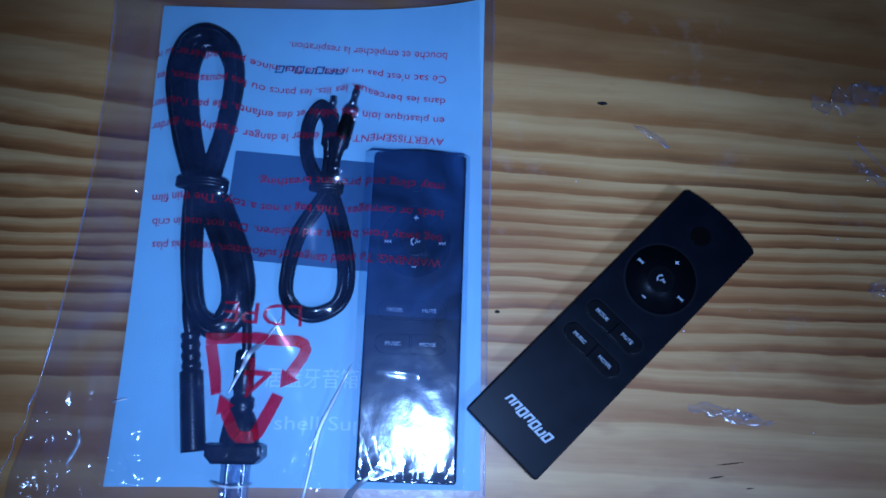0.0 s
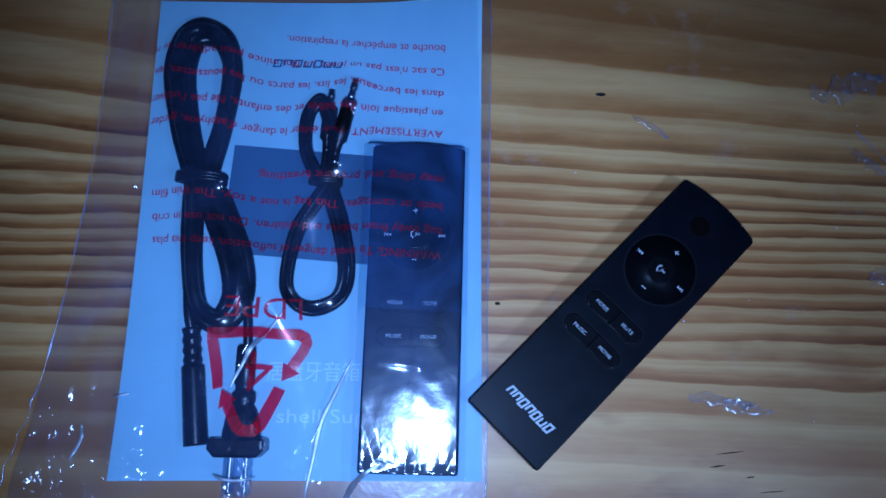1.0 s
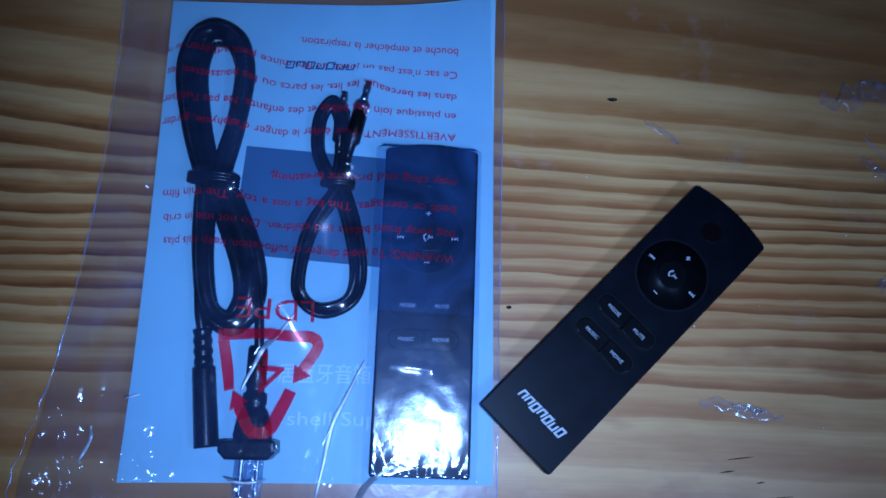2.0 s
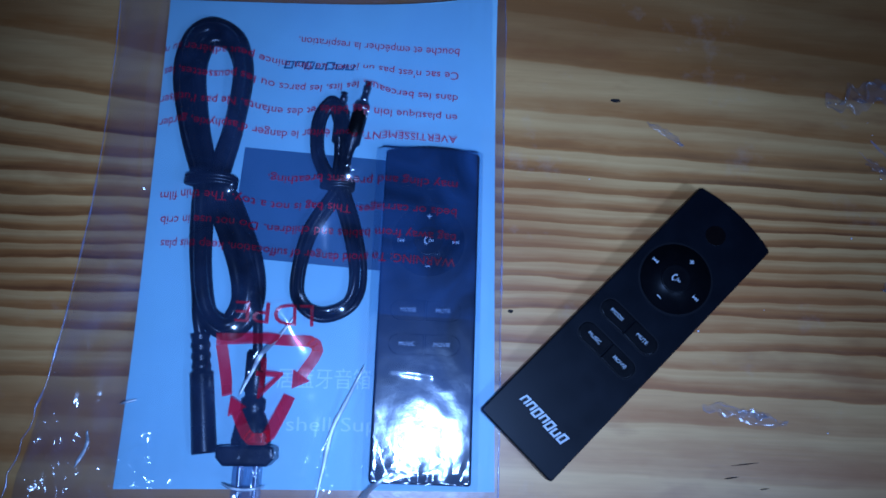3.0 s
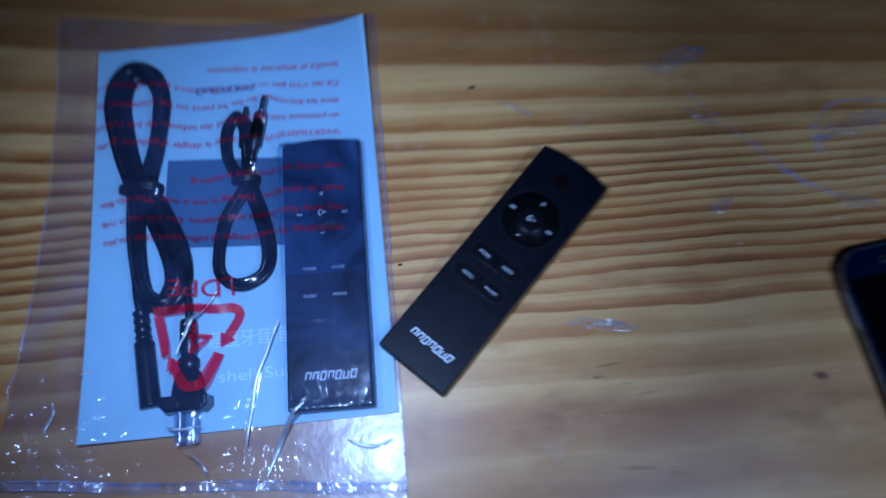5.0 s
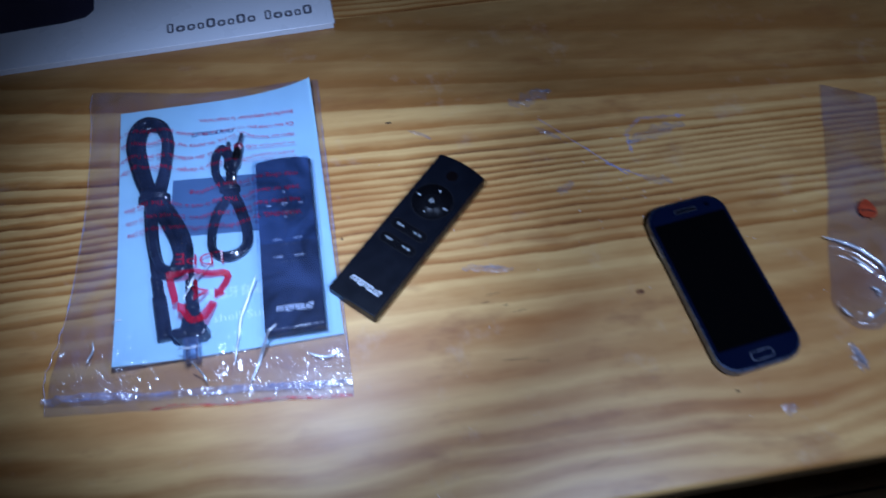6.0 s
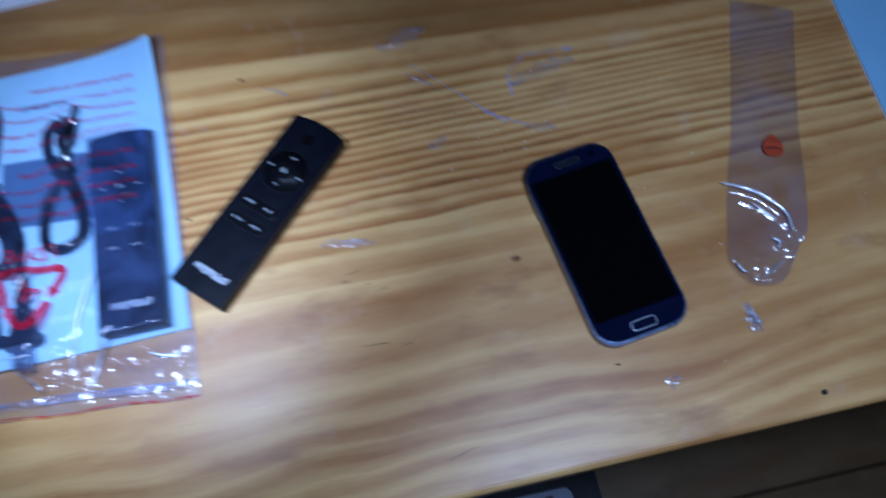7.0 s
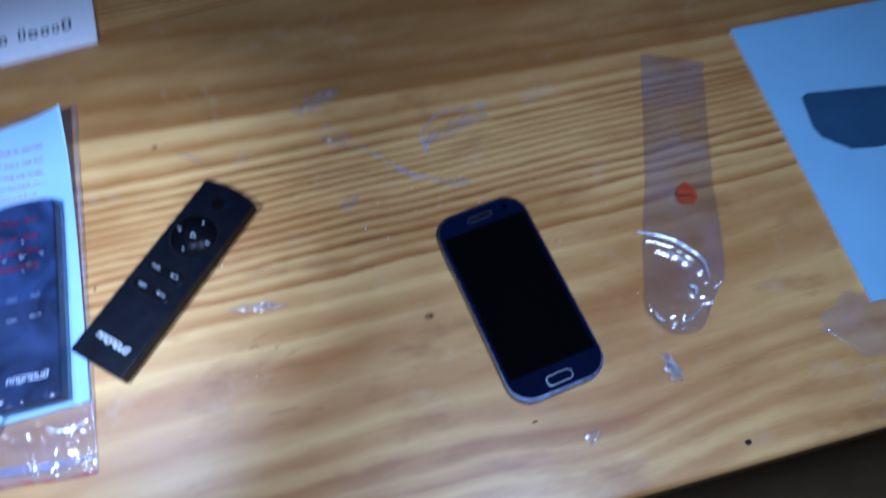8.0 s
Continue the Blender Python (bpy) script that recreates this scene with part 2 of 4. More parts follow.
def film(name, gloss=0.06, haze=0.05, tint=(0.95, 0.93, 0.98), rough=0.06, milky=(0.42, 0.52, 0.95), relief=0.08, crumpled=None):
    """Thin clear plastic: light goes straight through, the skin mirrors a little, and a trace of haze; crumpled: (from, to, relief) of the creased near end."""
    m = bpy.data.materials.new(name)
    m.use_nodes = True
    t = m.node_tree
    t.nodes.clear()
    out = t.nodes.new("ShaderNodeOutputMaterial")
    clear, shine, milk = (t.nodes.new("ShaderNodeBsdf" + n) for n in ("Transparent", "Glossy", "Diffuse"))
    clear.inputs[0].default_value = (*tint, 1)
    shine.inputs["Roughness"].default_value = rough
    milk.inputs[0].default_value = (*milky, 1)
    a, b = t.nodes.new("ShaderNodeMixShader"), t.nodes.new("ShaderNodeMixShader")
    a.inputs[0].default_value = haze
    at, big, far = t.nodes.new("ShaderNodeTexCoord"), t.nodes.new("ShaderNodeTexNoise"), t.nodes.new("ShaderNodeMapRange")
    big.inputs["Scale"].default_value, big.inputs["Detail"].default_value, big.inputs["Distortion"].default_value = 26.0, 5.0, 1.2
    far.inputs["From Min"].default_value, far.inputs["From Max"].default_value = 0.36, 0.68
    far.inputs["To Min"].default_value, far.inputs["To Max"].default_value = haze * 0.45, haze * 1.9
    t.links.new(at.outputs["Object"], big.inputs["Vector"])
    t.links.new(big.outputs["Fac"], far.inputs["Value"])
    t.links.new(far.outputs[0], a.inputs[0])
    t.links.new(clear.outputs[0], a.inputs[1])
    t.links.new(milk.outputs[0], a.inputs[2])
    b.inputs[0].default_value = gloss
    t.links.new(a.outputs[0], b.inputs[1])
    t.links.new(shine.outputs[0], b.inputs[2])
    co, nz, bp = t.nodes.new("ShaderNodeTexCoord"), t.nodes.new("ShaderNodeTexNoise"), t.nodes.new("ShaderNodeBump")
    nz.inputs["Scale"].default_value, nz.inputs["Detail"].default_value = 160.0, 4.0
    bp.inputs["Strength"].default_value, bp.inputs["Distance"].default_value = relief, 0.002
    t.links.new(co.outputs["Object"], nz.inputs["Vector"])
    t.links.new(nz.outputs["Fac"], bp.inputs["Height"])
    t.links.new(bp.outputs[0], shine.inputs["Normal"])
    if crumpled:
        cut, where, cell, sharp = (t.nodes.new("ShaderNode" + n) for n in ("SeparateXYZ", "MapRange", "TexVoronoi", "Bump"))
        t.links.new(co.outputs["Object"], cut.inputs[0])
        slant = t.nodes.new("ShaderNodeMath")
        slant.operation = "MULTIPLY_ADD"
        slant.inputs[1].default_value = 0.22
        t.links.new(cut.outputs[0], slant.inputs[0])
        t.links.new(cut.outputs[1], slant.inputs[2])
        t.links.new(slant.outputs[0], where.inputs["Value"])
        for key, value in zip(("From Min", "From Max", "To Min", "To Max"), (crumpled[0], crumpled[1], 0.0, crumpled[2])):
            where.inputs[key].default_value = value
        cell.feature = "DISTANCE_TO_EDGE"
        cell.inputs["Scale"].default_value = 75.0
        bent, sway = t.nodes.new("ShaderNodeVectorMath"), t.nodes.new("ShaderNodeTexNoise")
        bent.operation = "MULTIPLY_ADD"
        sway.inputs["Scale"].default_value, sway.inputs["Detail"].default_value = 45.0, 3.0
        bent.inputs[1].default_value = (0.03, 0.03, 0.03)
        t.links.new(co.outputs["Object"], sway.inputs["Vector"])
        t.links.new(sway.outputs["Color"], bent.inputs[0])
        t.links.new(co.outputs["Object"], bent.inputs[2])
        t.links.new(bent.outputs[0], cell.inputs["Vector"])
        t.links.new(where.outputs[0], sharp.inputs["Strength"])
        sharp.inputs["Distance"].default_value = 0.004
        t.links.new(cell.outputs["Distance"], sharp.inputs["Height"])
        t.links.new(bp.outputs[0], sharp.inputs["Normal"])
        t.links.new(sharp.outputs[0], shine.inputs["Normal"])
    t.links.new(b.outputs[0], out.inputs[0])
    return m


M_TABLE = tabletop_pine("varnished_pine", (0.69, 0.425, 0.150), (0.41, 0.182, 0.046), (0.15, 0.053, 0.015), 0.42)
M_FLOOR = pine("dark_floorboard", (0.46, 0.31, 0.15), (0.38, 0.24, 0.11), (0.17, 0.10, 0.045), 0.012, 0.5)
M_PLASTIC = worn("matt_black_plastic", (0.0028, 0.0034, 0.0060), 0.38, 0.25, 90, 0.06, 0.0, 0.12)
M_KEY = worn("key_black_plastic", (0.003, 0.003, 0.004), 0.34, 0.2, 200, 0.03, 0.0, 0.11)
M_PRINT = worn("white_print", (0.48, 0.50, 0.53), 0.5, 0.06, 400, 0)
M_IR = mat("dark_red_window", (0.0022, 0.0012, 0.0015), 0.25)
M_CABLE = worn("black_cable_rubber", (0.004, 0.004, 0.005), 0.28, 0.25, 150, 0.12, 0.0, 0.25)
M_STEEL = worn("plug_metal", (0.32, 0.32, 0.34), 0.25, 0.1, 300, 0, 1.0)
M_PAPER = worn("pale_blue_cover_paper", (0.37, 0.565, 0.68), 0.45, 0.10, 18, 0.08)
M_BLUEPAPER = worn("blue_cover_paper", (0.26, 0.48, 0.66), 0.45, 0.05, 25, 0.08)
M_PAGES = worn("white_page_edges", (0.72, 0.74, 0.78), 0.7, 0.08, 800, 0.2)
M_PALE = worn("pale_print", (0.62, 0.77, 0.90), 0.5, 0.05, 300, 0)
M_NAVY = worn("navy_print", (0.02, 0.09, 0.20), 0.5, 0.1, 300, 0)
M_SLATE = worn("slate_blue_print", (0.065, 0.115, 0.21), 0.42, 0.1, 30, 0.05)
M_DARKPIC = worn("dark_blue_picture", (0.03, 0.075, 0.14), 0.4, 0.2, 30, 0.05)
M_WHITE = worn("white_gloss_card", (0.83, 0.83, 0.86), 0.28, 0.04, 20, 0.05)
M_GREYPRINT = worn("grey_print", (0.10, 0.10, 0.13), 0.45, 0.1, 200, 0)
M_SPEAKER = worn("dark_violet_picture", (0.045, 0.04, 0.07), 0.35, 0.3, 25, 0.05)
M_RED = film("red_ink", 0.03, 0.17, (0.94, 0.20, 0.29), 0.3, (0.95, 0.03, 0.10))
M_BLUE = worn("dark_blue_phone_glass", (0.0024, 0.0045, 0.018), 0.08, 0.15, 60, 0, 0.0, 0.6)
M_SCREEN = mat("black_screen_glass", (0.0015, 0.0015, 0.0018), 0.06, 0.0, 0.25)
M_RIM = worn("chipped_blue_chrome", (0.15, 0.18, 0.27), 0.32, 0.6, 250, 0.2, 1.0)
M_CHROME = worn("worn_chrome", (0.45, 0.48, 0.55), 0.34, 0.15, 400, 0.1, 1.0)
M_BACK = film("bag_back_film", 0.06, 0.022, (0.95, 0.955, 0.975), 0.25, (0.42, 0.52, 1.0))
M_SEAM = film("welded_seam_film", 0.10, 0.15, (0.96, 0.96, 0.98), 0.2, (0.55, 0.62, 1.0), relief=0.1)
M_BAG = film("clear_bag_film", 0.055, 0.030, (0.95, 0.96, 0.985), 0.15, (0.34, 0.46, 1.0), relief=0.035, crumpled=(0.018, -0.020, 0.7))
M_SLEEVE = film("milky_sleeve_film", 0.035, 0.020, (0.95, 0.96, 0.98), 0.13, (0.22, 0.40, 1.0), relief=0.02)
M_FOLD = film("folded_sleeve_film", 0.03, 0.032, (0.93, 0.95, 0.98), 0.2, (0.16, 0.36, 1.0), relief=0.03)
M_STRIP = film("clear_strip_film", 0.13, 0.04, (0.985, 0.98, 0.985), 0.17, (0.70, 0.68, 0.85), relief=0.05)
M_SCRAP = film("scrap_film", 0.09, 0.06, (0.985, 0.985, 0.99), 0.22, (0.75, 0.80, 1.0), relief=0.12)
# Whitish haze paints the glint of the creases into their colour.
M_CREASE_GLINT = film("crease_glint_film", 0.45, 0.22, (0.97, 0.97, 0.99), 0.5, (0.72, 0.84, 1.0), relief=0.03)
M_SCUFF = film("scuffed_varnish", 0.02, 0.20, (0.97, 0.97, 0.98), 0.3)
M_CLEARCAP = film("clear_cap_plastic", 0.10, 0.08, (0.85, 0.88, 0.93), 0.08)
M_BIN = worn("blue_grey_bin_plastic", (0.055, 0.075, 0.12), 0.45, 0.15, 40, 0.1)
M_DARKEDGE = worn("near_black_rim", (0.005, 0.005, 0.007), 0.5, 0.2, 60, 0.1, 0.0, 0.12)
M_WALL = worn("bounce_wall_paint", (0.62, 0.60, 0.56), 0.8, 0.06, 6, 0.2)
M_CRUMB = worn("white_crumb", (0.75, 0.75, 0.78), 0.5, 0.1, 900, 0.1)
M_HOLE = mat("dark_hole", (0.012, 0.009, 0.007), 0.9)


# ------------------------------------------------------------------ building helpers
def part(name, bm, material, parent=None, label="", smooth=False):
    """Link a bmesh as one mesh object, under a thing or a part."""
    me = bpy.data.meshes.new(name)
    bm.normal_update()
    if smooth:
        for f in bm.faces:
            f.smooth = True
    bm.to_mesh(me)
    bm.free()
    me.materials.append(material)
    ob = new(name, me)
    if parent:
        ob.parent = parent
    if label:
        ob["label"] = label
    return ob


def base(name, m, label, category, group="", kind=""):
    """An empty at a thing's base."""
    ob = new(name)
    ob.empty_display_size = 0.01
    ob.matrix_world = m
    return tagged(ob, label, category, group, kind)


def slab(outline, z0, z1, bevel=0.0, segs=3):
    """A flat body over a closed outline, its top edge rounded."""
    bm = bmesh.new()
    lo = [bm.verts.new((x, y, z0)) for x, y in outline]
    hi = [bm.verts.new((x, y, z1)) for x, y in outline]
    bm.faces.new(lo[::-1])
    top = bm.faces.new(hi)
    n = len(lo)
    for i in range(n):
        bm.faces.new((lo[i], lo[(i + 1) % n], hi[(i + 1) % n], hi[i]))
    if bevel:
        bmesh.ops.bevel(bm, geom=list(top.edges), offset=bevel, segments=segs, profile=0.5, affect="EDGES")
    return bm


def rounded(w, h, r, cx=0.0, cy=0.0, n=6):
    pts = []
    for sx, sy, a in ((1, 1, 0), (-1, 1, 90), (-1, -1, 180), (1, -1, 270)):
        for i in range(n + 1):
            q = radians(a + 90 * i / n)
            pts.append((cx + sx * (w / 2 - r) + r * math.cos(q), cy + sy * (h / 2 - r) + r * math.sin(q)))
    return pts


def disc(r, cx=0.0, cy=0.0, n=40):
    return [(cx + r * math.cos(2 * math.pi * i / n), cy + r * math.sin(2 * math.pi * i / n)) for i in range(n)]


def ring(r0, r1, z0, z1, cx=0.0, cy=0.0, n=48):
    bm = bmesh.new()
    rows = [[bm.verts.new((cx + r * math.cos(2 * math.pi * i / n), cy + r * math.sin(2 * math.pi * i / n), z)) for i in range(n)]
            for r, z in ((r1, z0), (r1, z1), (r0, z1), (r0, z0))]
    for a in range(4):
        for i in range(n):
            bm.faces.new((rows[a][i], rows[a][(i + 1) % n], rows[(a + 1) % 4][(i + 1) % n], rows[(a + 1) % 4][i]))
    return bm


def frame_band(outer, inner, z0, z1):
    bm = bmesh.new()
    rows = [[bm.verts.new((x, y, z)) for x, y in o] for o, z in ((outer, z0), (outer, z1), (inner, z1), (inner, z0))]
    n = len(outer)
    for a in range(4):
        for i in range(n):
            bm.faces.new((rows[a][i], rows[a][(i + 1) % n], rows[(a + 1) % 4][(i + 1) % n], rows[(a + 1) % 4][i]))
    return bm


def tube(path, radius, sides=12, cap=True, squash=1.0):
    """A round tube along a list of points; radius may be one number or one a point."""
    bm = bmesh.new()
    pts = [Vector(p) for p in path]
    rows = []
    for i, p in enumerate(pts):
        d = (pts[min(i + 1, len(pts) - 1)] - pts[max(i - 1, 0)]).normalized()
        up = Vector((0, 0, 1)) if abs(d.z) < 0.9 else Vector((1, 0, 0))
        s = d.cross(up).normalized()
        u = s.cross(d).normalized()
        r = radius[i] if isinstance(radius, (list, tuple)) else radius
        rows.append([bm.verts.new(p + r * (math.cos(2 * math.pi * k / sides) * s + squash * math.sin(2 * math.pi * k / sides) * u)) for k in range(sides)])
    for a, b in zip(rows, rows[1:]):
        for k in range(sides):
            bm.faces.new((a[k], a[(k + 1) % sides], b[(k + 1) % sides], b[k]))
    if cap:
        bm.faces.new(rows[0][::-1])
        bm.faces.new(rows[-1])
    return bm


def spline(keys, per=10, closed=False):
    """A smooth curve through points of two or three numbers."""
    k = [Vector(p) for p in keys]
    n = len(k)
    out = []
    for i in range(n if closed else n - 1):
        if closed:
            a, b, c, d = k[i - 1], k[i], k[(i + 1) % n], k[(i + 2) % n]
        else:
            a, b, c, d = k[max(i - 1, 0)], k[i], k[i + 1], k[min(i + 2, n - 1)]
        for j in range(per):
            t = j / per
            out.append(0.5 * (2 * b + (c - a) * t + (2 * a - 5 * b + 4 * c - d) * t * t + (3 * b - a - 3 * c + d) * t ** 3))
    if not closed:
        out.append(k[-1])
    return out


def lettering(text, size, m, height=0.00015, width=None, drape=None, align="CENTER"):
    """Printed words as a bmesh: size is the height of a capital in metres; width stretches the line to that length."""
    cu = bpy.data.curves.new("print", "FONT")
    cu.body, cu.size, cu.align_x, cu.align_y, cu.resolution_u = text, size / 0.69, align, "CENTER", 3
    ob = bpy.data.objects.new("print", cu)
    scene.collection.objects.link(ob)
    bpy.context.view_layer.update()
    me = bpy.data.meshes.new_from_object(ob.evaluated_get(bpy.context.evaluated_depsgraph_get()))
    bpy.data.objects.remove(ob)
    bm = bmesh.new()
    bm.from_mesh(me)
    bpy.data.meshes.remove(me)
    if width and bm.verts:
        xs = [v.co.x for v in bm.verts]
        s = width / (max(xs) - min(xs))
        for v in bm.verts:
            v.co.x *= s
    for v in bm.verts:
        v.co.z += height
        v.co = m @ v.co
        if drape:
            v.co.z = drape(v.co.x, v.co.y) + height
    return bm


def flat_band(outer, inner):
    bm = bmesh.new()
    a, q = ([bm.verts.new((x, y, 0)) for x, y in o] for o in (outer, inner))
    for i in range(len(a)):
        bm.faces.new((a[i], a[(i + 1) % len(a)], q[(i + 1) % len(a)], q[i]))
    return bm


def word_shapes(words, length, height, m, z=0.00015, drape=None):
    """A list of plain rounded blocks, as wide and high as letters, in place of a maker's name."""
    out = []
    for w in words:
        out += [(k % 3, 1.0 if k in (0, 4, 7) else 0.66) for k in range(w)] + [None]
    total = sum(0.62 if g is None else (0.55, 0.75, 0.66)[g[0]] + 0.2 for g in out[:-1])
    s, x, bms = length / total, -length / 2, []
    for g in out[:-1]:
        if g is None:
            x += 0.62 * s
            continue
        w, h = (0.55, 0.75, 0.66)[g[0]] * s, g[1] * height
        t = min(w, h) * 0.55
        o, i = rounded(w, h, w * 0.35, x + w / 2, h / 2 - height / 2, 4), rounded(w - t, h - t, w * 0.22, x + w / 2, h / 2 - height / 2, 4)
        bms.append(flat_band(o, i))
        x += w + 0.2 * s
    for bm in bms:
        for v in bm.verts:
            v.co = m @ Vector((v.co.x, v.co.y, v.co.z + z))
            if drape:
                v.co.z = drape(v.co.x, v.co.y) + z
    return bms


def merge(*bms):
    out = bmesh.new()
    for b in bms:
        me = bpy.data.meshes.new("tmp")
        b.to_mesh(me)
        b.free()
        out.from_mesh(me)
        bpy.data.meshes.remove(me)
    return out


# ------------------------------------------------------------------ setting: room and floor
def box_bm(x0, x1, y0, y1, z0, z1, bevel=0.0):
    bm = bmesh.new()
    bmesh.ops.create_cube(bm, size=1)
    for v in bm.verts:
        v.co = Vector(((x0 + x1) / 2 + v.co.x * (x1 - x0), (y0 + y1) / 2 + v.co.y * (y1 - y0), (z0 + z1) / 2 + v.co.z * (z1 - z0)))
    if bevel:
        bmesh.ops.bevel(bm, geom=list(bm.edges), offset=bevel, segments=3, profile=0.5, affect="EDGES")
    return bm


FLOOR_Z = -0.74
# Walls and ceiling are unseen, added to close the room and bounce fill light.
for name, span in (("wall_north", (-1.1, 1.5, 0.85, 0.95)), ("wall_south", (-1.1, 1.5, -1.25, -1.15)), ("wall_west", (-1.2, -1.1, -1.25, 0.95)), ("wall_east", (1.5, 1.6, -1.25, 0.95))):
    tagged(part(name, box_bm(*span, FLOOR_Z - 0.05, 1.45), M_WALL), "plain painted wall out of view, pale to bounce light", "wall", kind="structure")
tagged(part("ceiling", box_bm(-1.2, 1.6, -1.25, 0.95, 1.45, 1.55), M_WALL), "plain painted ceiling out of view, pale to bounce light", "ceiling", kind="structure")
floor = tagged(part("floor", box_bm(-1.1, 1.5, -1.15, 0.85, FLOOR_Z - 0.05, FLOOR_Z - 0.012), M_HOLE), "dark brown wooden floorboards under the table", "floor", kind="structure")
board = part("floorboard", box_bm(-1.1, 1.5, -0.0535, 0.0535, -0.02, 0, 0.002), M_FLOOR, floor)
board.location = (0, -0.125, FLOOR_Z)
for i in range(-9, 9):
    if i:
        ob = new("floorboard", board.data)
        ob.parent, ob.location = floor, (0, -0.125 + 0.11 * i, FLOOR_Z)


# ------------------------------------------------------------------ table
def build_table():
    t = base("table", Matrix(), "varnished knotty pine table with scuffed worn top", "table")
    x0, x1 = -0.75, 1.05
    seams = [-0.1285, 0.27, 0.46, 0.64]
    for a, b, shift in zip(seams, seams[1:], (0.0, 0.19, 0.38)):
        bm = box_bm(x0, x1, a - shift, b - shift, -0.028, 0)
        if a == seams[0]:
            es = [e for e in bm.edges if all(abs(v.co.y - a) < 1e-6 for v in e.verts) and abs(e.verts[0].co.z - e.verts[1].co.z) < 1e-6]
            bmesh.ops.bevel(bm, geom=es, offset=0.004, segments=4, profile=0.5, affect="EDGES")
        part("plank", bm, M_TABLE, t).location = (0, shift, 0)
    for sy, y in ((0, -0.085), (1, 0.57)):
        part("apron", box_bm(x0 + 0.08, x1 - 0.08, y, y + 0.02, -0.12, -0.028), M_TABLE, t)
    for x in (x0 + 0.04, x1 - 0.1):
        for y in (-0.09, 0.53):
            part("leg", box_bm(x, x + 0.06, y, y + 0.06, FLOOR_Z, -0.028, 0.004), M_TABLE, t)
    return t


build_table()


# ------------------------------------------------------------------ remote controls
def mark(kind, cx, cy, z, s=0.0011):
    """A small key symbol as flat print."""
    bm = bmesh.new()

    def poly(*pts):
        bm.faces.new([bm.verts.new((cx + x * s, cy + y * s, z)) for x, y in pts])

    if kind in "+-":
        poly((-1, -0.22), (1, -0.22), (1, 0.22), (-1, 0.22))
        if kind == "+":
            poly((-0.22, 0.22), (0.22, 0.22), (0.22, 1), (-0.22, 1))
            poly((-0.22, -1), (0.22, -1), (0.22, -0.22), (-0.22, -0.22))
    elif kind in "<>":
        d = 1 if kind == ">" else -1
        for o in (-1.3, -0.1):
            tri = [(d * o, -0.7), (d * (o + 1.1), 0), (d * o, 0.7)]
            poly(*(tri if d > 0 else tri[::-1]))
        poly(*[(d * x, y) for x, y in ((1.05, -0.7), (1.35, -0.7), (1.35, 0.7), (1.05, 0.7))][::d])
    else:
        arc = [(-0.6 + 1.0 * math.cos(radians(a)), 1.45 * math.sin(radians(a))) for a in range(110, 251, 20)]
        inner = [(-0.4 + 0.75 * math.cos(radians(a)), 1.0 * math.sin(radians(a))) for a in range(110, 251, 20)]
        for i in range(len(arc) - 1):
            poly(arc[i], arc[i + 1], inner[i + 1], inner[i])
        poly(*[(x - 0.75, y + 1.15) for x, y in disc(0.38, n=8)])
        poly(*[(x - 0.75, y - 1.15) for x, y in disc(0.38, n=8)])
        poly((-0.1, -0.9), (0.15, -0.9), (0.65, 0.9), (0.4, 0.9))
        poly((0.7, -0.45), (1.4, 0.0), (0.7, 0.45))
        poly((1.5, -0.45), (1.75, -0.45), (1.75, 0.45), (1.5, 0.45))
    return bm


def emblem(cx, cy, z, w, h):
    """The maker's mark as plain slanted arches and blocks."""
    bm = bmesh.new()
    n, step = 7, w / 7
    t = h * 0.19

    def quad(x0, y0, x1, y1):
        k = 0.25
        vs = [(x0 + k * y0, y0), (x1 + k * y0, y0), (x1 + k * y1, y1), (x0 + k * y1, y1)]
        bm.faces.new([bm.verts.new((cx + x, cy + y, z)) for x, y in vs])

    for i in range(n):
        a = -w / 2 + i * step
        b = a + step * 0.84
        lo, hi = -h / 2, h / 2
        quad(a, lo + t, a + t, hi - t)
        quad(b - t, lo + t, b, hi - t)
        if i not in (5,):
            quad(a, hi - t, b, hi)
        if i in (2, 4, 5, 6):
            quad(a, lo, b, lo + t)
    return bm


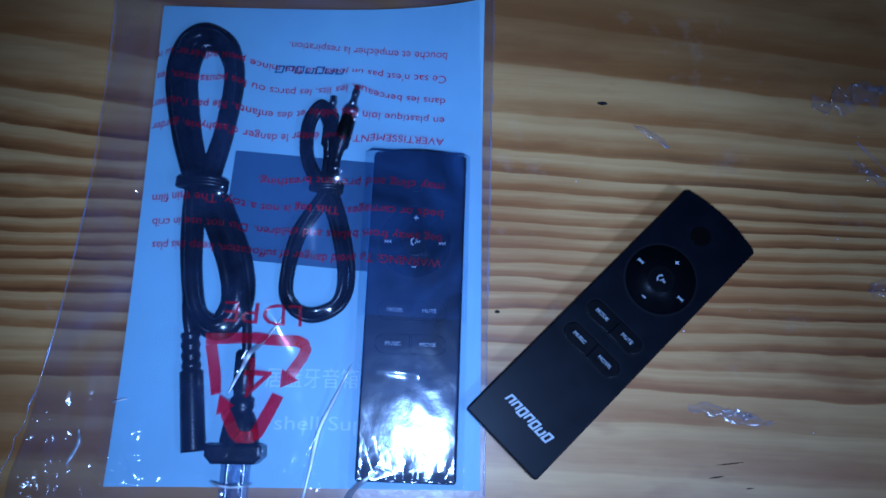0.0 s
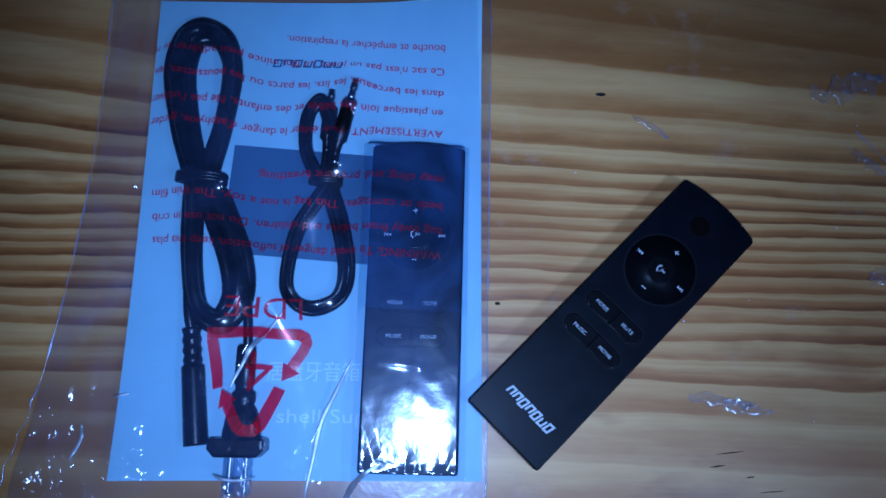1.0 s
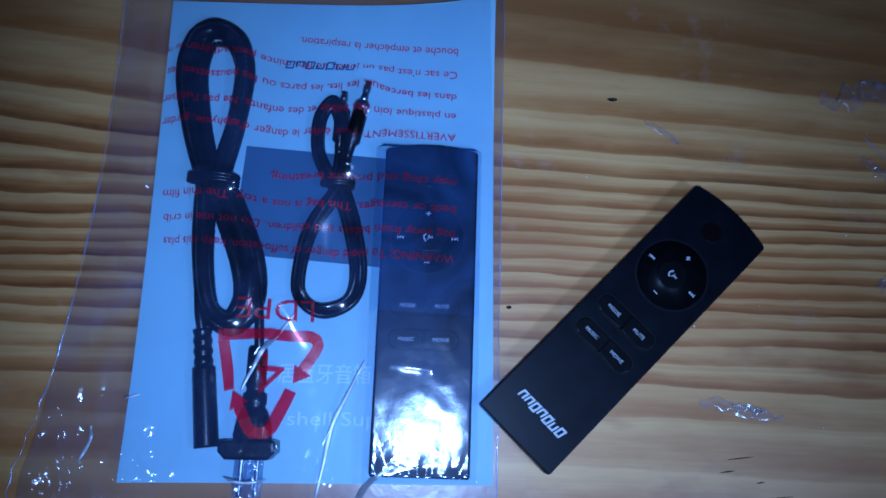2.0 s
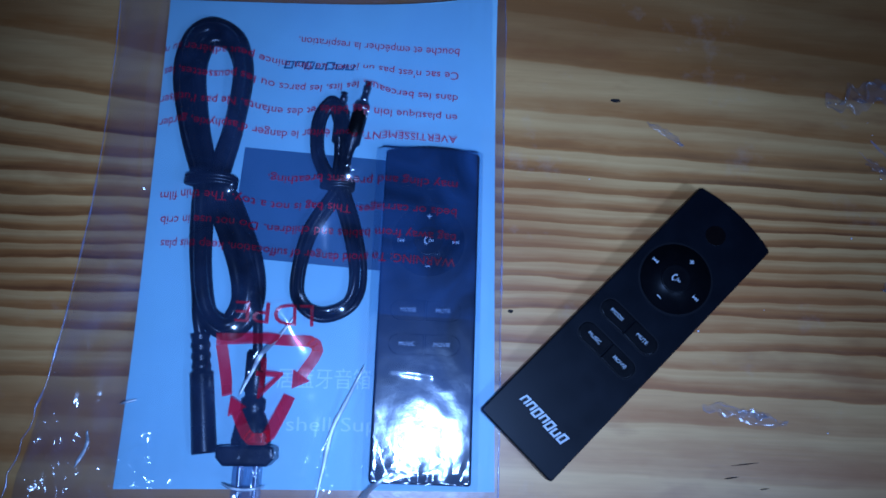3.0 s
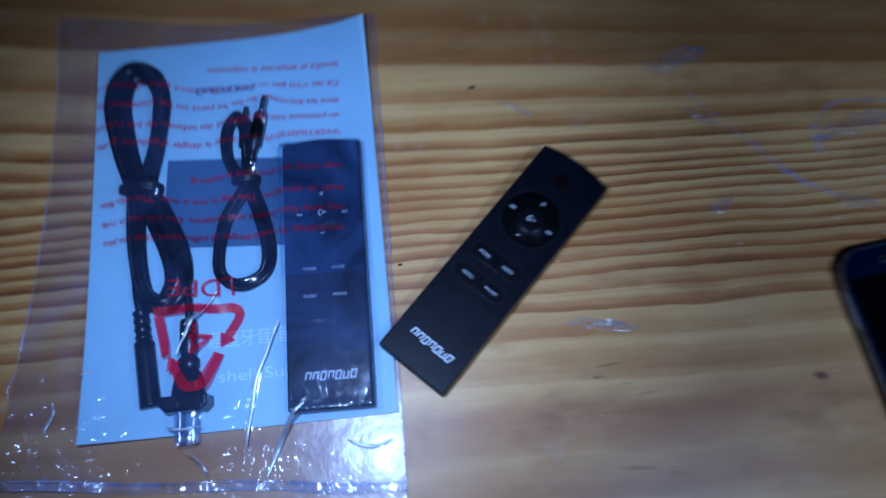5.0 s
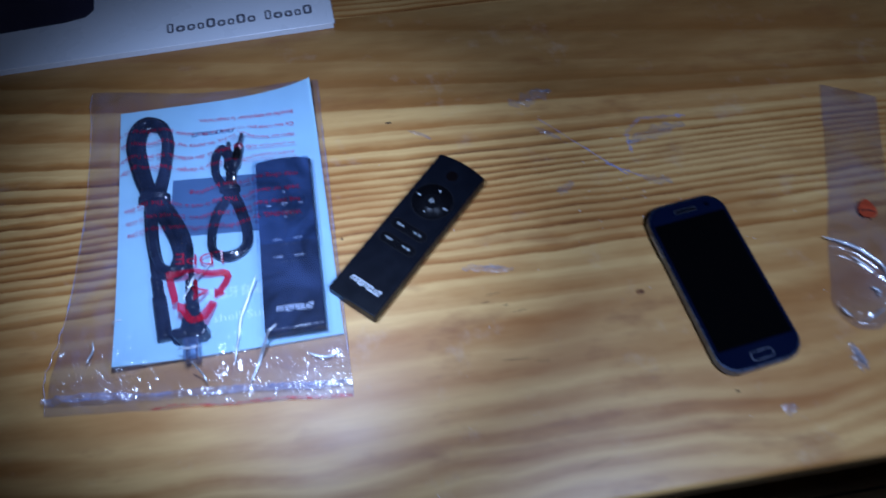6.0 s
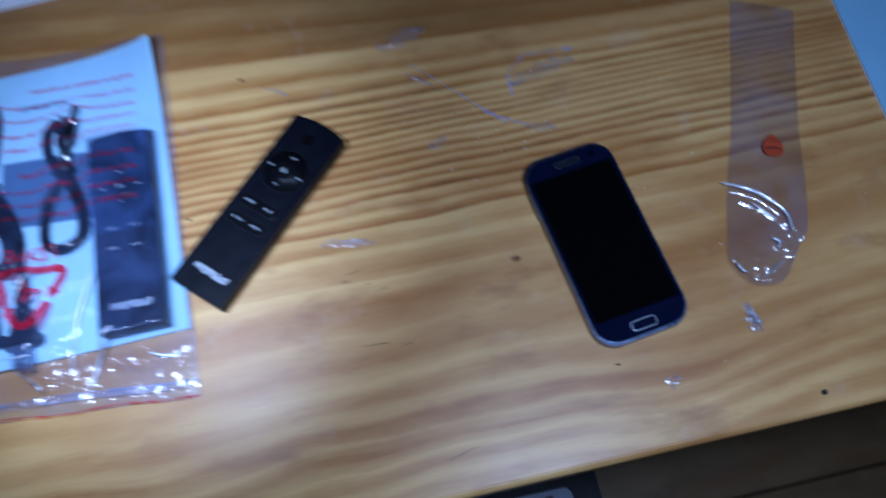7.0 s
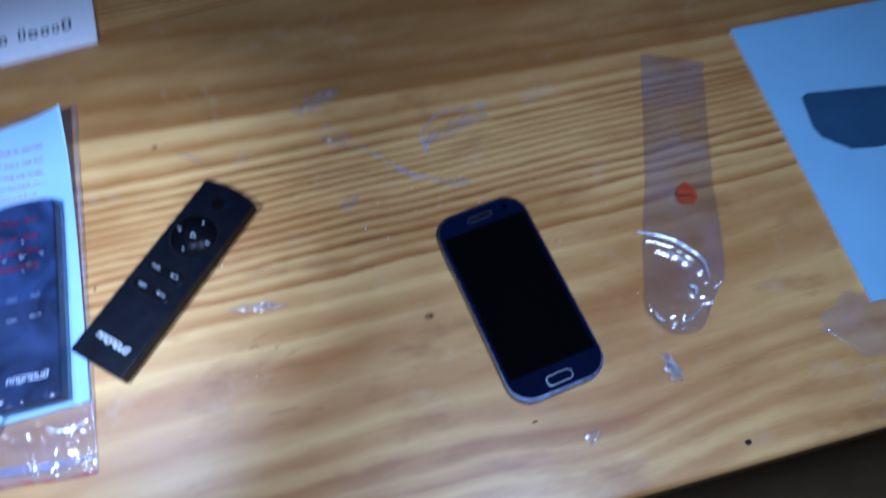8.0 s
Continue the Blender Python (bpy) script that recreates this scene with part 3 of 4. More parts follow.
def build_remote(label):
    W, L, T = 0.0372, 0.127, 0.0095
    r = base("remote_control", Matrix(), label, "remote control", "remote controls")
    out = []
    corner = 0.0012
    for sx, sy, a in ((1, 1, 0), (-1, 1, 90), (-1, -1, 180), (1, -1, 270)):
        for i in range(5):
            q = radians(a + 90 * i / 4)
            out.append((W / 2 + sx * (W / 2 - corner) + corner * math.cos(q), L / 2 + sy * (L / 2 - corner) + corner * math.sin(q)))
        if (sx, sy) == (1, 1):
            for i in range(1, 10):
                u = 1 - i / 10
                out.append((corner + u * (W - 2 * corner), L + 0.0022 * 4 * u * (1 - u)))
    bm = slab(out, 0.0012, T, 0.0007, 3)
    part("body", bm, M_PLASTIC, r)
    part("base_plate", slab([(W / 2 + (x - W / 2) * 0.94, L / 2 + (y - L / 2) * 0.98) for x, y in out], 0, 0.0012), M_KEY, r)
    cx, cy = 0.0181, 0.0908
    pad = part("direction_pad", slab(disc(0.0140, cx, cy, 56), T - 0.001, T + 0.0006, 0.0005), M_KEY, r, "round glossy black key pad", True)
    part("groove", ring(0.0141, 0.0149, T - 0.0005, T + 0.00018, cx, cy, 56), M_DARKEDGE, r, "shiny rim round the key pad")
    part("centre_key", slab(disc(0.0058, cx, cy, 32), T, T + 0.0010, 0.0004), M_KEY, pad)
    zt = T + 0.00068
    for kind, x, y in (("+", 0, 0.0097), ("-", 0, -0.0101), ("<", -0.0106, -0.0003), (">", 0.0106, -0.0003)):
        part("symbol", mark(kind, cx + x, cy + y, zt, 0.00095), M_PRINT, pad, "white printed key symbol")
    part("symbol", mark("call", cx, cy, T + 0.00108, 0.0011), M_PRINT, pad, "white printed key symbol")
    part("sensor_window", slab(disc(0.0041, 0.0176, 0.1157, 24), T - 0.001, T + 0.0002, 0.0001), M_IR, r, "dark red round sensor window")
    for y, names in ((0.0636, ("MODE", "MUTE")), (0.0507, ("MUSIC", "MOVIE"))):
        part("key_rim", frame_band(rounded(0.0282, 0.0088, 0.0043, cx, y), rounded(0.0272, 0.0078, 0.0038, cx, y), T - 0.0005, T + 0.00022), M_DARKEDGE, r)
        for side, word in zip((-1, 1), names):
            o = [p for p in rounded(0.0270, 0.0076, 0.0037, cx, y, 8) if side * (p[0] - cx) > 0.0002]
            i = max(range(len(o)), key=lambda k: (o[k][0] - o[k - 1][0]) ** 2 + (o[k][1] - o[k - 1][1]) ** 2)
            o = o[i:] + o[:i]
            o = o + [(cx + side * 0.0002, o[-1][1]), (cx + side * 0.0002, o[0][1])]
            key = part("key", slab(o, T - 0.001, T + 0.0006, 0.0004), M_KEY, r)
            part("key_word", lettering(word, 0.00148, pose(cx + side * 0.0066, y, T + 0.0006)), M_PRINT, key, "white printed word")
    part("emblem", emblem(0.0195, 0.0145, T + 0.00012, 0.0232, 0.0041), M_PRINT, r, "white printed maker's mark")
    return r


remote = build_remote("matt black slim remote control lying on pine tabletop")
remote.matrix_world = pose(0.0403, 0.0278, 0.0003, 0, 0, -43.75)
bagged_remote = copy_thing(remote, pose(0.0, 0.0, 0.0052, 0, 0, 0))
bagged_remote["label"] = "matt black remote control in milky sleeve inside bag"


# ------------------------------------------------------------------ phone
def build_phone():
    W, L, T = 0.0574, 0.1216, 0.0089
    p = base("smartphone", pose(0.2928, -0.0048, 0.0, 0, 0, 7.66), "dark blue smartphone with black screen, chipped chrome rim", "smartphone")

    def shell(s, grow=0.0):
        pts = []
        for x, y in rounded(W * s + grow, L * s + grow, 0.0125 * s, 0, 0, 10):
            bow = 1 - (2 * x / W) ** 2
            pts.append((x, y + math.copysign(0.0016, y) * bow * (abs(y) > L * 0.3)))
        return pts

    part("back_cover", slab(shell(0.965), 0.0, 0.004), M_BLUE, p)
    part("rim", frame_band(shell(1.0), shell(0.955), 0.0025, 0.0079), M_RIM, p, "chipped chrome rim")
    part("front_glass", slab(shell(0.972), 0.003, T - 0.0004, 0.0006, 2), M_BLUE, p, "glossy dark blue front glass", False)
    part("screen", slab(rounded(0.0520, 0.0940, 0.0006, 0, 0.0005), T - 0.0006, T - 0.00025), M_SCREEN, p, "black switched-off screen")
    e = part("earpiece", slab(rounded(0.0150, 0.0022, 0.0010, 0, 0.0535), T - 0.0006, T - 0.0002), M_SCREEN, p)
    part("earpiece_rim", frame_band(rounded(0.0160, 0.0031, 0.0015, 0, 0.0535), rounded(0.0150, 0.0022, 0.0010, 0, 0.0535), T - 0.0006, T + 0.0001), M_CHROME, e)
    h = part("home_key", slab(rounded(0.0142, 0.0050, 0.0018, 0, -0.0548), T - 0.0006, T + 0.0004, 0.0002), M_BLUE, p)
    part("home_key_rim", frame_band(rounded(0.0153, 0.0060, 0.0023, 0, -0.0548), rounded(0.0142, 0.0050, 0.0018, 0, -0.0548), T - 0.0006, T + 0.0003), M_CHROME, h, "chrome ring")
    part("side_key", box_bm(-W / 2 - 0.0006, -W / 2 + 0.0005, 0.026, 0.043, 0.0042, 0.0062, 0.0003), M_CHROME, p)
    part("side_key", box_bm(W / 2 - 0.0005, W / 2 + 0.0006, 0.028, 0.037, 0.0042, 0.0062, 0.0003), M_CHROME, p)
    part("camera_lens", slab(disc(0.0017, 0.0165, 0.0545, 20), T - 0.0006, T - 0.0002), M_SCREEN, p)
    return p


build_phone()


# ------------------------------------------------------------------ booklets
def sheet(w, h, nx, ny, height, thick):
    """A bent booklet: top at height(u, v), u and v from 0 to 1."""
    bm = bmesh.new()
    top = [[bm.verts.new((w * i / nx, h * j / ny, height(i / nx, j / ny) + thick)) for i in range(nx + 1)] for j in range(ny + 1)]
    bot = [[bm.verts.new((w * i / nx, h * j / ny, height(i / nx, j / ny))) for i in range(nx + 1)] for j in range(ny + 1)]
    for j in range(ny):
        for i in range(nx):
            bm.faces.new((top[j][i], top[j][i + 1], top[j + 1][i + 1], top[j + 1][i]))
            bm.faces.new((bot[j][i], bot[j + 1][i], bot[j + 1][i + 1], bot[j][i + 1]))
    for j in range(ny):
        bm.faces.new((bot[j][0], top[j][0], top[j + 1][0], bot[j + 1][0]))
        bm.faces.new((bot[j][nx], bot[j + 1][nx], top[j + 1][nx], top[j][nx]))
    for i in range(nx):
        bm.faces.new((bot[0][i], bot[0][i + 1], top[0][i + 1], top[0][i]))
        bm.faces.new((bot[ny][i], top[ny][i], top[ny][i + 1], bot[ny][i + 1]))
    return bm


def bend(u, v):
    """How far the bagged booklet's sheets lift off the table."""
    return 0.0006 + 0.013 * (u * v) ** 5 + 0.007 * max(0.0, (1 - u) * (1 - v)) ** 4


MAN_W, MAN_H = 0.1395, 0.2005
MAN = Matrix.Translation((-0.0925, -0.0055, 0)) @ Matrix(((1, -0.034, 0, 0), (0.008, 1, 0, 0), (0, 0, 1, 0), (0, 0, 0, 1)))


def on_cover(pts, lift):
    """A printed patch laid on the bent cover; points in metres from the cover's lower corner."""
    bm = bmesh.new()
    f = bm.faces.new([bm.verts.new((x, y, 0)) for x, y in pts])
    bmesh.ops.triangulate(bm, faces=[f])
    bmesh.ops.subdivide_edges(bm, edges=list(bm.edges), cuts=8, use_grid_fill=True)
    for v in bm.verts:
        v.co.z = bend(v.co.x / MAN_W, v.co.y / MAN_H) + 0.0022 + lift
    return bm


booklet = base("instruction_booklet", MAN, "pale blue instruction booklet inside clear plastic bag", "booklet", "booklets")
part("page_block", sheet(MAN_W - 0.0006, MAN_H - 0.0006, 24, 30, lambda u, v: bend(u, v), 0.0014), M_PAGES, booklet)
part("cover", sheet(MAN_W, MAN_H, 24, 30, lambda u, v: bend(u, v) + 0.0016, 0.0005), M_PAPER, booklet)
part("printed_panel", on_cover([(0.0365, 0.1345), (0.121, 0.1285), (0.121, 0.0820), (0.0335, 0.0885)], 0.0001), M_SLATE, booklet, "slate blue printed panel")


def cover_height(x, y):
    return bend(min(1, max(0, x / MAN_W)), min(1, max(0, y / MAN_H))) + 0.00225


cover_mark = part("cover_mark", emblem(0, 0, 0, 0.0300, 0.0036), M_NAVY, booklet, "dark blue printed maker's mark")
cover_mark.matrix_basis = pose(0.0650, 0.1716, 0.0033, 0, 0, 180)
part("cover_title", lettering("\u5c45\u84dd\u7259\u97f3\u7bb1", 0.0058, pose(0.0735, 0.0405, 0), 0.0001, 0.036, cover_height), M_PALE, booklet, "pale printed characters")
part("cover_subtitle", lettering("shell Sup", 0.0052, pose(0.0772, 0.0237, 0), 0.0001, 0.0345, cover_height), M_PALE, booklet, "pale printed words")

flat_booklet = base("instruction_booklet", pose(0.4955, 0.1480, 0.0004, 0, 0, -1.9), "blue printed booklet lying closed on the table", "booklet", "booklets")
part("page_block", slab([(0.0004, -0.2096), (0.1416, -0.2096), (0.1416, -0.0004), (0.0004, -0.0004)], 0, 0.0022), M_PAGES, flat_booklet)
part("cover", slab([(0, -0.21), (0.142, -0.21), (0.142, 0), (0, 0)], 0.0022, 0.0026), M_BLUEPAPER, flat_booklet)
pic = [(0.0225, -0.066), (0.028, -0.0635), (0.110, -0.0735), (0.118, -0.08), (0.116, -0.108), (0.106, -0.113), (0.052, -0.1135), (0.036, -0.111), (0.0215, -0.098), (0.0195, -0.09)]
part("cover_picture", slab(pic, 0.00262, 0.00268), M_DARKPIC, flat_booklet, "dark printed picture of a loudspeaker")

# ------------------------------------------------------------------ white brochure
brochure = base("brochure", pose(0.0660, 0.2600, 0.0003, 0, 0, 2.8), "white glossy brochure with grey heading on tabletop", "brochure")
part("page_block", slab([(-0.2970, 0.0004), (-0.0006, 0.0004), (-0.0006, 0.2096), (-0.2970, 0.2096)], 0, 0.0052), M_PAGES, brochure)
part("cover", slab([(-0.2975, 0), (-0.0045, 0), (-0.0045, 0.21), (-0.2975, 0.21)], 0.0052, 0.0058, 0.0002, 1), M_WHITE, brochure)
part("back_cover", slab([(-0.0045, 0.0003), (0.0006, 0.0003), (0.0006, 0.2097), (-0.0045, 0.2097)], 0.0050, 0.0053), M_WHITE, brochure)
for glyph in word_shapes((9, 5), 0.115, 0.0100, pose(-0.0710, 0.0185, 0.0058)):
    part("heading_mark", glyph, M_GREYPRINT, brochure, "grey printed mark of the heading")
pic = [(-0.297, 0.036), (-0.245, 0.0385), (-0.205, 0.0405), (-0.190, 0.0435), (-0.184, 0.050), (-0.184, 0.150), (-0.297, 0.165)]
part("cover_picture", slab(pic, 0.00582, 0.0059), M_SPEAKER, brochure, "dark printed picture of a loudspeaker")

# ------------------------------------------------------------------ bin under the table edge
bin_ = base("storage_box", pose(0.0, 0.0, FLOOR_Z), "blue-grey plastic storage box standing on the floor", "storage box")
part("body", slab(rounded(0.44, 0.50, 0.012, 0.075, -0.36), 0, 0.455, 0.004), M_BIN, bin_)
part("rim", frame_band(rounded(0.456, 0.516, 0.016, 0.075, -0.36), rounded(0.41, 0.47, 0.008, 0.075, -0.36), 0.445, 0.463), M_DARKEDGE, bin_, "near-black raised rim")
part("lid_rib", box_bm(0.255, 0.262, -0.58, -0.13, 0.455, 0.459), M_DARKEDGE, bin_)


# ------------------------------------------------------------------ cables in the bag
def man_z(x, y):
    """The bagged booklet's top at a place on the table, or the tabletop beside it."""
    p = MAN.inverted() @ Vector((x, y, 0))
    u, v = p.x / MAN_W, p.y / MAN_H
    return bend(u, v) + 0.0022 if 0 <= u <= 1 and 0 <= v <= 1 else 0.0003


STAMPS = []


def laid(keys, radius, lift=0.0, per=10, closed=False, aside=0.0):
    """Lay a cable's middle line over the booklet, aside by so much, and note its height for the bag."""
    flat = spline([(x, y, 0) for x, y in keys], per, closed)
    n, out = len(flat), []
    for i, p in enumerate(flat):
        a, b = (flat[i - 1], flat[(i + 1) % n]) if closed else (flat[max(i - 1, 0)], flat[min(i + 1, n - 1)])
        d = (b - a).normalized()
        q = p + Vector((-d.y, d.x, 0)) * aside * (0.8 + 0.45 * math.sin(i * 0.07 + aside * 800))
        hop = lift + 0.0005 * math.sin(i * 0.37 + aside * 900)
        out.append(Vector((q.x, q.y, man_z(q.x, q.y) + radius + max(0, hop))))
        STAMPS.append((q.x, q.y, out[-1].z + radius, radius))
    return out + out[:1] if closed else out


def build_power_cord():
    c = base("power_cord", pose(0, 0, 0), "black power cord, bundled and tied, inside plastic bag", "power cord")
    loop = [(-0.0665, 0.114), (-0.0628, 0.1361), (-0.0613, 0.1587), (-0.0642, 0.1718), (-0.0695, 0.1782), (-0.0772, 0.1796), (-0.0832, 0.1742), (-0.0850, 0.1578),
            (-0.0806, 0.1354), (-0.0738, 0.114), (-0.0735, 0.1030), (-0.0717, 0.0811), (-0.0676, 0.0622), (-0.0606, 0.0553), (-0.0545, 0.0565), (-0.0503, 0.0660), (-0.0524, 0.0817), (-0.0612, 0.1023)]
    for aside, lift in ((-0.0025, 0.0004), (0.0024, 0.0), (0.0046, 0.0004), (0.0010, 0.0030)):
        part("cord_strand", tube(laid(loop, 0.0027, lift, 9, True, aside), 0.0027, 12, False), M_CABLE, c, "", True)
    part("cord_end", tube(laid([(-0.0735, 0.100), (-0.0722, 0.078), (-0.0698, 0.0600), (-0.0676, 0.0500)], 0.0021, 0.001), 0.0021, 12), M_CABLE, c, "", True)
    part("cord_end", tube(laid([(-0.0535, 0.092), (-0.0493, 0.0750), (-0.0462, 0.0590), (-0.0451, 0.0440)], 0.0019, 0.003), 0.0019, 12), M_CABLE, c, "", True)
    base_tie(c, [(-0.0792, 0.1135), (-0.0600, 0.1125)], 0.0042, 0.0065)
    # appliance end: ribbed neck and long flat socket
    a, b = Vector((-0.0676, 0.0520, 0)), Vector((-0.0613, 0.0080, 0))
    path, rad = [], []
    for i in range(46):
        t = i / 45
        p = a.lerp(b, t)
        r = 0.0033 + 0.0004 * (i % 4 < 2) if t < 0.33 else 0.0043 + 0.0004 * t
        p.z = man_z(p.x, p.y) * 0.6 + 0.0055
        path.append(p)
        rad.append(r)
        STAMPS.append((p.x, p.y, p.z + r, r))
    part("socket", tube(path, rad, 16), M_CABLE, c, "long black moulded socket with ribbed neck", True)
    # mains end: neck, flared body, flange and blades in a clear cap
    path, rad = [], []
    for t, r in ((0, 0.0030), (0.03, 0.0037), (0.42, 0.0040), (0.45, 0.0034), (0.50, 0.0034), (0.53, 0.0046), (0.62, 0.0046), (0.66, 0.0040), (0.70, 0.0050), (0.8, 0.0064), (0.97, 0.0074), (1.0, 0.0072)):
        p = Vector((-0.0449, 0.0460, 0)).lerp(Vector((-0.0441, 0.0118, 0)), t)
        p.z = 0.0108
        path.append(p)
        rad.append(r)
        STAMPS.append((p.x, p.y, 0.0108 + r * 0.75, r))
    plug = part("plug_body", tube(path, rad, 18, True, 0.72), M_CABLE, c, "black moulded mains plug", True)
    part("flange", slab([(-0.0528, 0.0042), (-0.0372, 0.0045), (-0.0345, 0.0072), (-0.0348, 0.0112), (-0.0362, 0.0118), (-0.0542, 0.0112), (-0.0556, 0.0106), (-0.0556, 0.0070)], 0.0045, 0.0160, 0.0012), M_CABLE, plug, "eight-sided plug flange")
    for x in (-0.0478, -0.0418):
        part("blade", box_bm(x, x + 0.0014, -0.0085, 0.006, 0.007, 0.0135, 0.0004), M_STEEL, plug, "steel plug blade")
    part("blade_cap", box_bm(-0.0492, -0.0398, -0.0098, 0.0056, 0.0055, 0.0150, 0.0012), M_CLEARCAP, plug, "clear plastic cap over the blades")
    for x in range(-55, -34, 2):
        STAMPS.append((x / 1000, 0.0087, 0.0166, 0.003))
    for y in range(-9, 6, 2):
        STAMPS.append((-0.0445, y / 1000, 0.0152, 0.005))
    return c


def base_tie(parent, ends, r, h):
    """A wound tie over a bundle."""
    a, b = Vector((*ends[0], 0)), Vector((*ends[1], 0))
    bm = bmesh.new()
    n = 28
    d = (b - a)
    along = Vector((-d.y, d.x, 0)).normalized()
    mid, half = (a + b) / 2, d.length / 2
    for k in (-1, 0, 1):
        ringpts = []
        for i in range(n + 1):
            q = 2 * math.pi * i / n
            p = mid + d.normalized() * half * math.cos(q) + along * (k * r * 0.32 + 0.0004 * math.sin(q * 2))
            p.z = man_z(p.x, p.y) + h * (0.95 + 0.95 * math.sin(q)) * 0.75 + 0.0004
            ringpts.append(p)
        t = tube(ringpts, 0.0012, 8, False)
        bm = merge(bm, t)
    for i in range(8):
        p = a.lerp(b, (i + 0.5) / 8)
        STAMPS.append((p.x, p.y, man_z(p.x, p.y) + h * 1.6, 0.003))
    return part("cable_tie", bm, M_CABLE, parent, "black wound tie", True)


def build_audio_cable():
    c = base("audio_cable", pose(0, 0, 0), "thin black audio cable, coiled and tied, inside bag", "audio cable")
    low = [(-0.0195, 0.114), (-0.0300, 0.0945), (-0.0330, 0.0730), (-0.0287, 0.0646), (-0.0208, 0.0622), (-0.0118, 0.0674), (-0.0097, 0.0790), (-0.0130, 0.0975), (-0.0178, 0.114),
           (-0.0172, 0.128), (-0.0190, 0.1430), (-0.0240, 0.1505), (-0.0288, 0.1431), (-0.0282, 0.1282), (-0.0225, 0.117)]
    for aside, lift in ((0.0, 0.0), (0.0027, 0.0010), (-0.0024, 0.0022), (0.0010, 0.0036)):
        part("cable_strand", tube(laid(low, 0.00135, lift, 9, True, aside), 0.00135, 10, False), M_CABLE, c, "", True)
    base_tie(c, [(-0.0255, 0.1145), (-0.0135, 0.1140)], 0.0035, 0.0046)
    for tip, root, z in (((-0.0089, 0.1580), (-0.0162, 0.1225), 0.0105), ((-0.0194, 0.1552), (-0.0202, 0.1260), 0.0055)):
        a, b = Vector((*root, z)), Vector((*tip, z))
        body = [a.lerp(b, t) for t in (0, 0.08, 0.20, 0.24, 0.70, 0.74)]
        p = part("jack_plug", tube(body, [0.0014, 0.0018, 0.0021, 0.0033, 0.0032, 0.0024], 14), M_CABLE, c, "black jack plug", True)
        pin = [a.lerp(b, t) for t in (0.73, 0.80, 0.81, 0.86, 0.87, 0.93, 0.95, 0.98, 1.0)]
        part("pin", tube(pin, [0.0017, 0.0017, 0.0015, 0.0015, 0.0017, 0.0017, 0.0012, 0.0016, 0.0005], 12), M_STEEL, p, "metal jack pin", True)
        for q in body + pin:
            STAMPS.append((q.x, q.y, z + 0.003, 0.003))
    return c


build_power_cord()
build_audio_cable()


# ------------------------------------------------------------------ films: bag, sleeve, strip, scraps
def ridge(x, y, pts, width):
    """1 on a bent crease line, falling to 0 beside it."""
    best = 1.0
    for (ax, ay), (bx, by) in zip(pts, pts[1:]):
        dx, dy = bx - ax, by - ay
        t = min(1, max(0, ((x - ax) * dx + (y - ay) * dy) / (dx * dx + dy * dy)))
        best = min(best, math.hypot(x - ax - t * dx, y - ay - t * dy))
    return math.exp(-(best / width) ** 2)


class Field:
    """A height field over the table, for draping film."""

    def __init__(self, x0, x1, y0, y1, cell):
        self.x0, self.y0, self.cell = x0, y0, cell
        self.nx, self.ny = int((x1 - x0) / cell) + 1, int((y1 - y0) / cell) + 1
        self.xs, self.ys = np.meshgrid(x0 + cell * np.arange(self.nx), y0 + cell * np.arange(self.ny))
        self.h = np.full(self.xs.shape, 0.0004)

    def stamp(self, x, y, z, r):
        m = (self.xs - x) ** 2 + (self.ys - y) ** 2 <= r * r
        self.h[m] = np.maximum(self.h[m], z)

    def relax(self, rounds, clear=0.0004, sink=0.0):
        floor_h = self.h + clear
        h = floor_h.copy()
        for _ in range(rounds):
            p = np.pad(h, 1, mode="edge")
            h = np.maximum(floor_h, (p[:-2, 1:-1] + p[2:, 1:-1] + p[1:-1, :-2] + p[1:-1, 2:]) / 4 - sink)
        self.h = h

    def at(self, x, y):
        i = min(max((x - self.x0) / self.cell, 0), self.nx - 1.001)
        j = min(max((y - self.y0) / self.cell, 0), self.ny - 1.001)
        a, b = int(i), int(j)
        u, v = i - a, j - b
        h = self.h
        return float((h[b, a] * (1 - u) + h[b, a + 1] * u) * (1 - v) + (h[b + 1, a] * (1 - u) + h[b + 1, a + 1] * u) * v)


def crinkle(x, y, scale, seed):
    """Sharp-creased relief, 0 to 1."""
    a = noise.noise(Vector((x * scale + seed, y * scale, seed * 1.7)))
    b = noise.noise(Vector((x * scale * 2.3 + seed * 2, y * scale * 2.3, seed)))
    return (1 - abs(a) * 2.0) * 0.65 + (1 - abs(b) * 2.0) * 0.35


def quad_film(corners, nx, ny, height, edge=None):
    """A sheet of film over a four-cornered outline (near-left, near-right, far-right, far-left)."""
    bl, br, tr, tl = (Vector((*c, 0)) for c in corners)
    bm = bmesh.new()
    g = []
    for j in range(ny + 1):
        v, row = j / ny, []
        for i in range(nx + 1):
            u = i / nx
            p = bl.lerp(br, u).lerp(tl.lerp(tr, u), v)
            if edge:
                p = p + Vector((*edge(u, v), 0))
            row.append(bm.verts.new((p.x, p.y, height(p.x, p.y, u, v))))
        g.append(row)
    for j in range(ny):
        for i in range(nx):
            bm.faces.new((g[j][i], g[j][i + 1], g[j + 1][i + 1], g[j + 1][i]))
    return bm


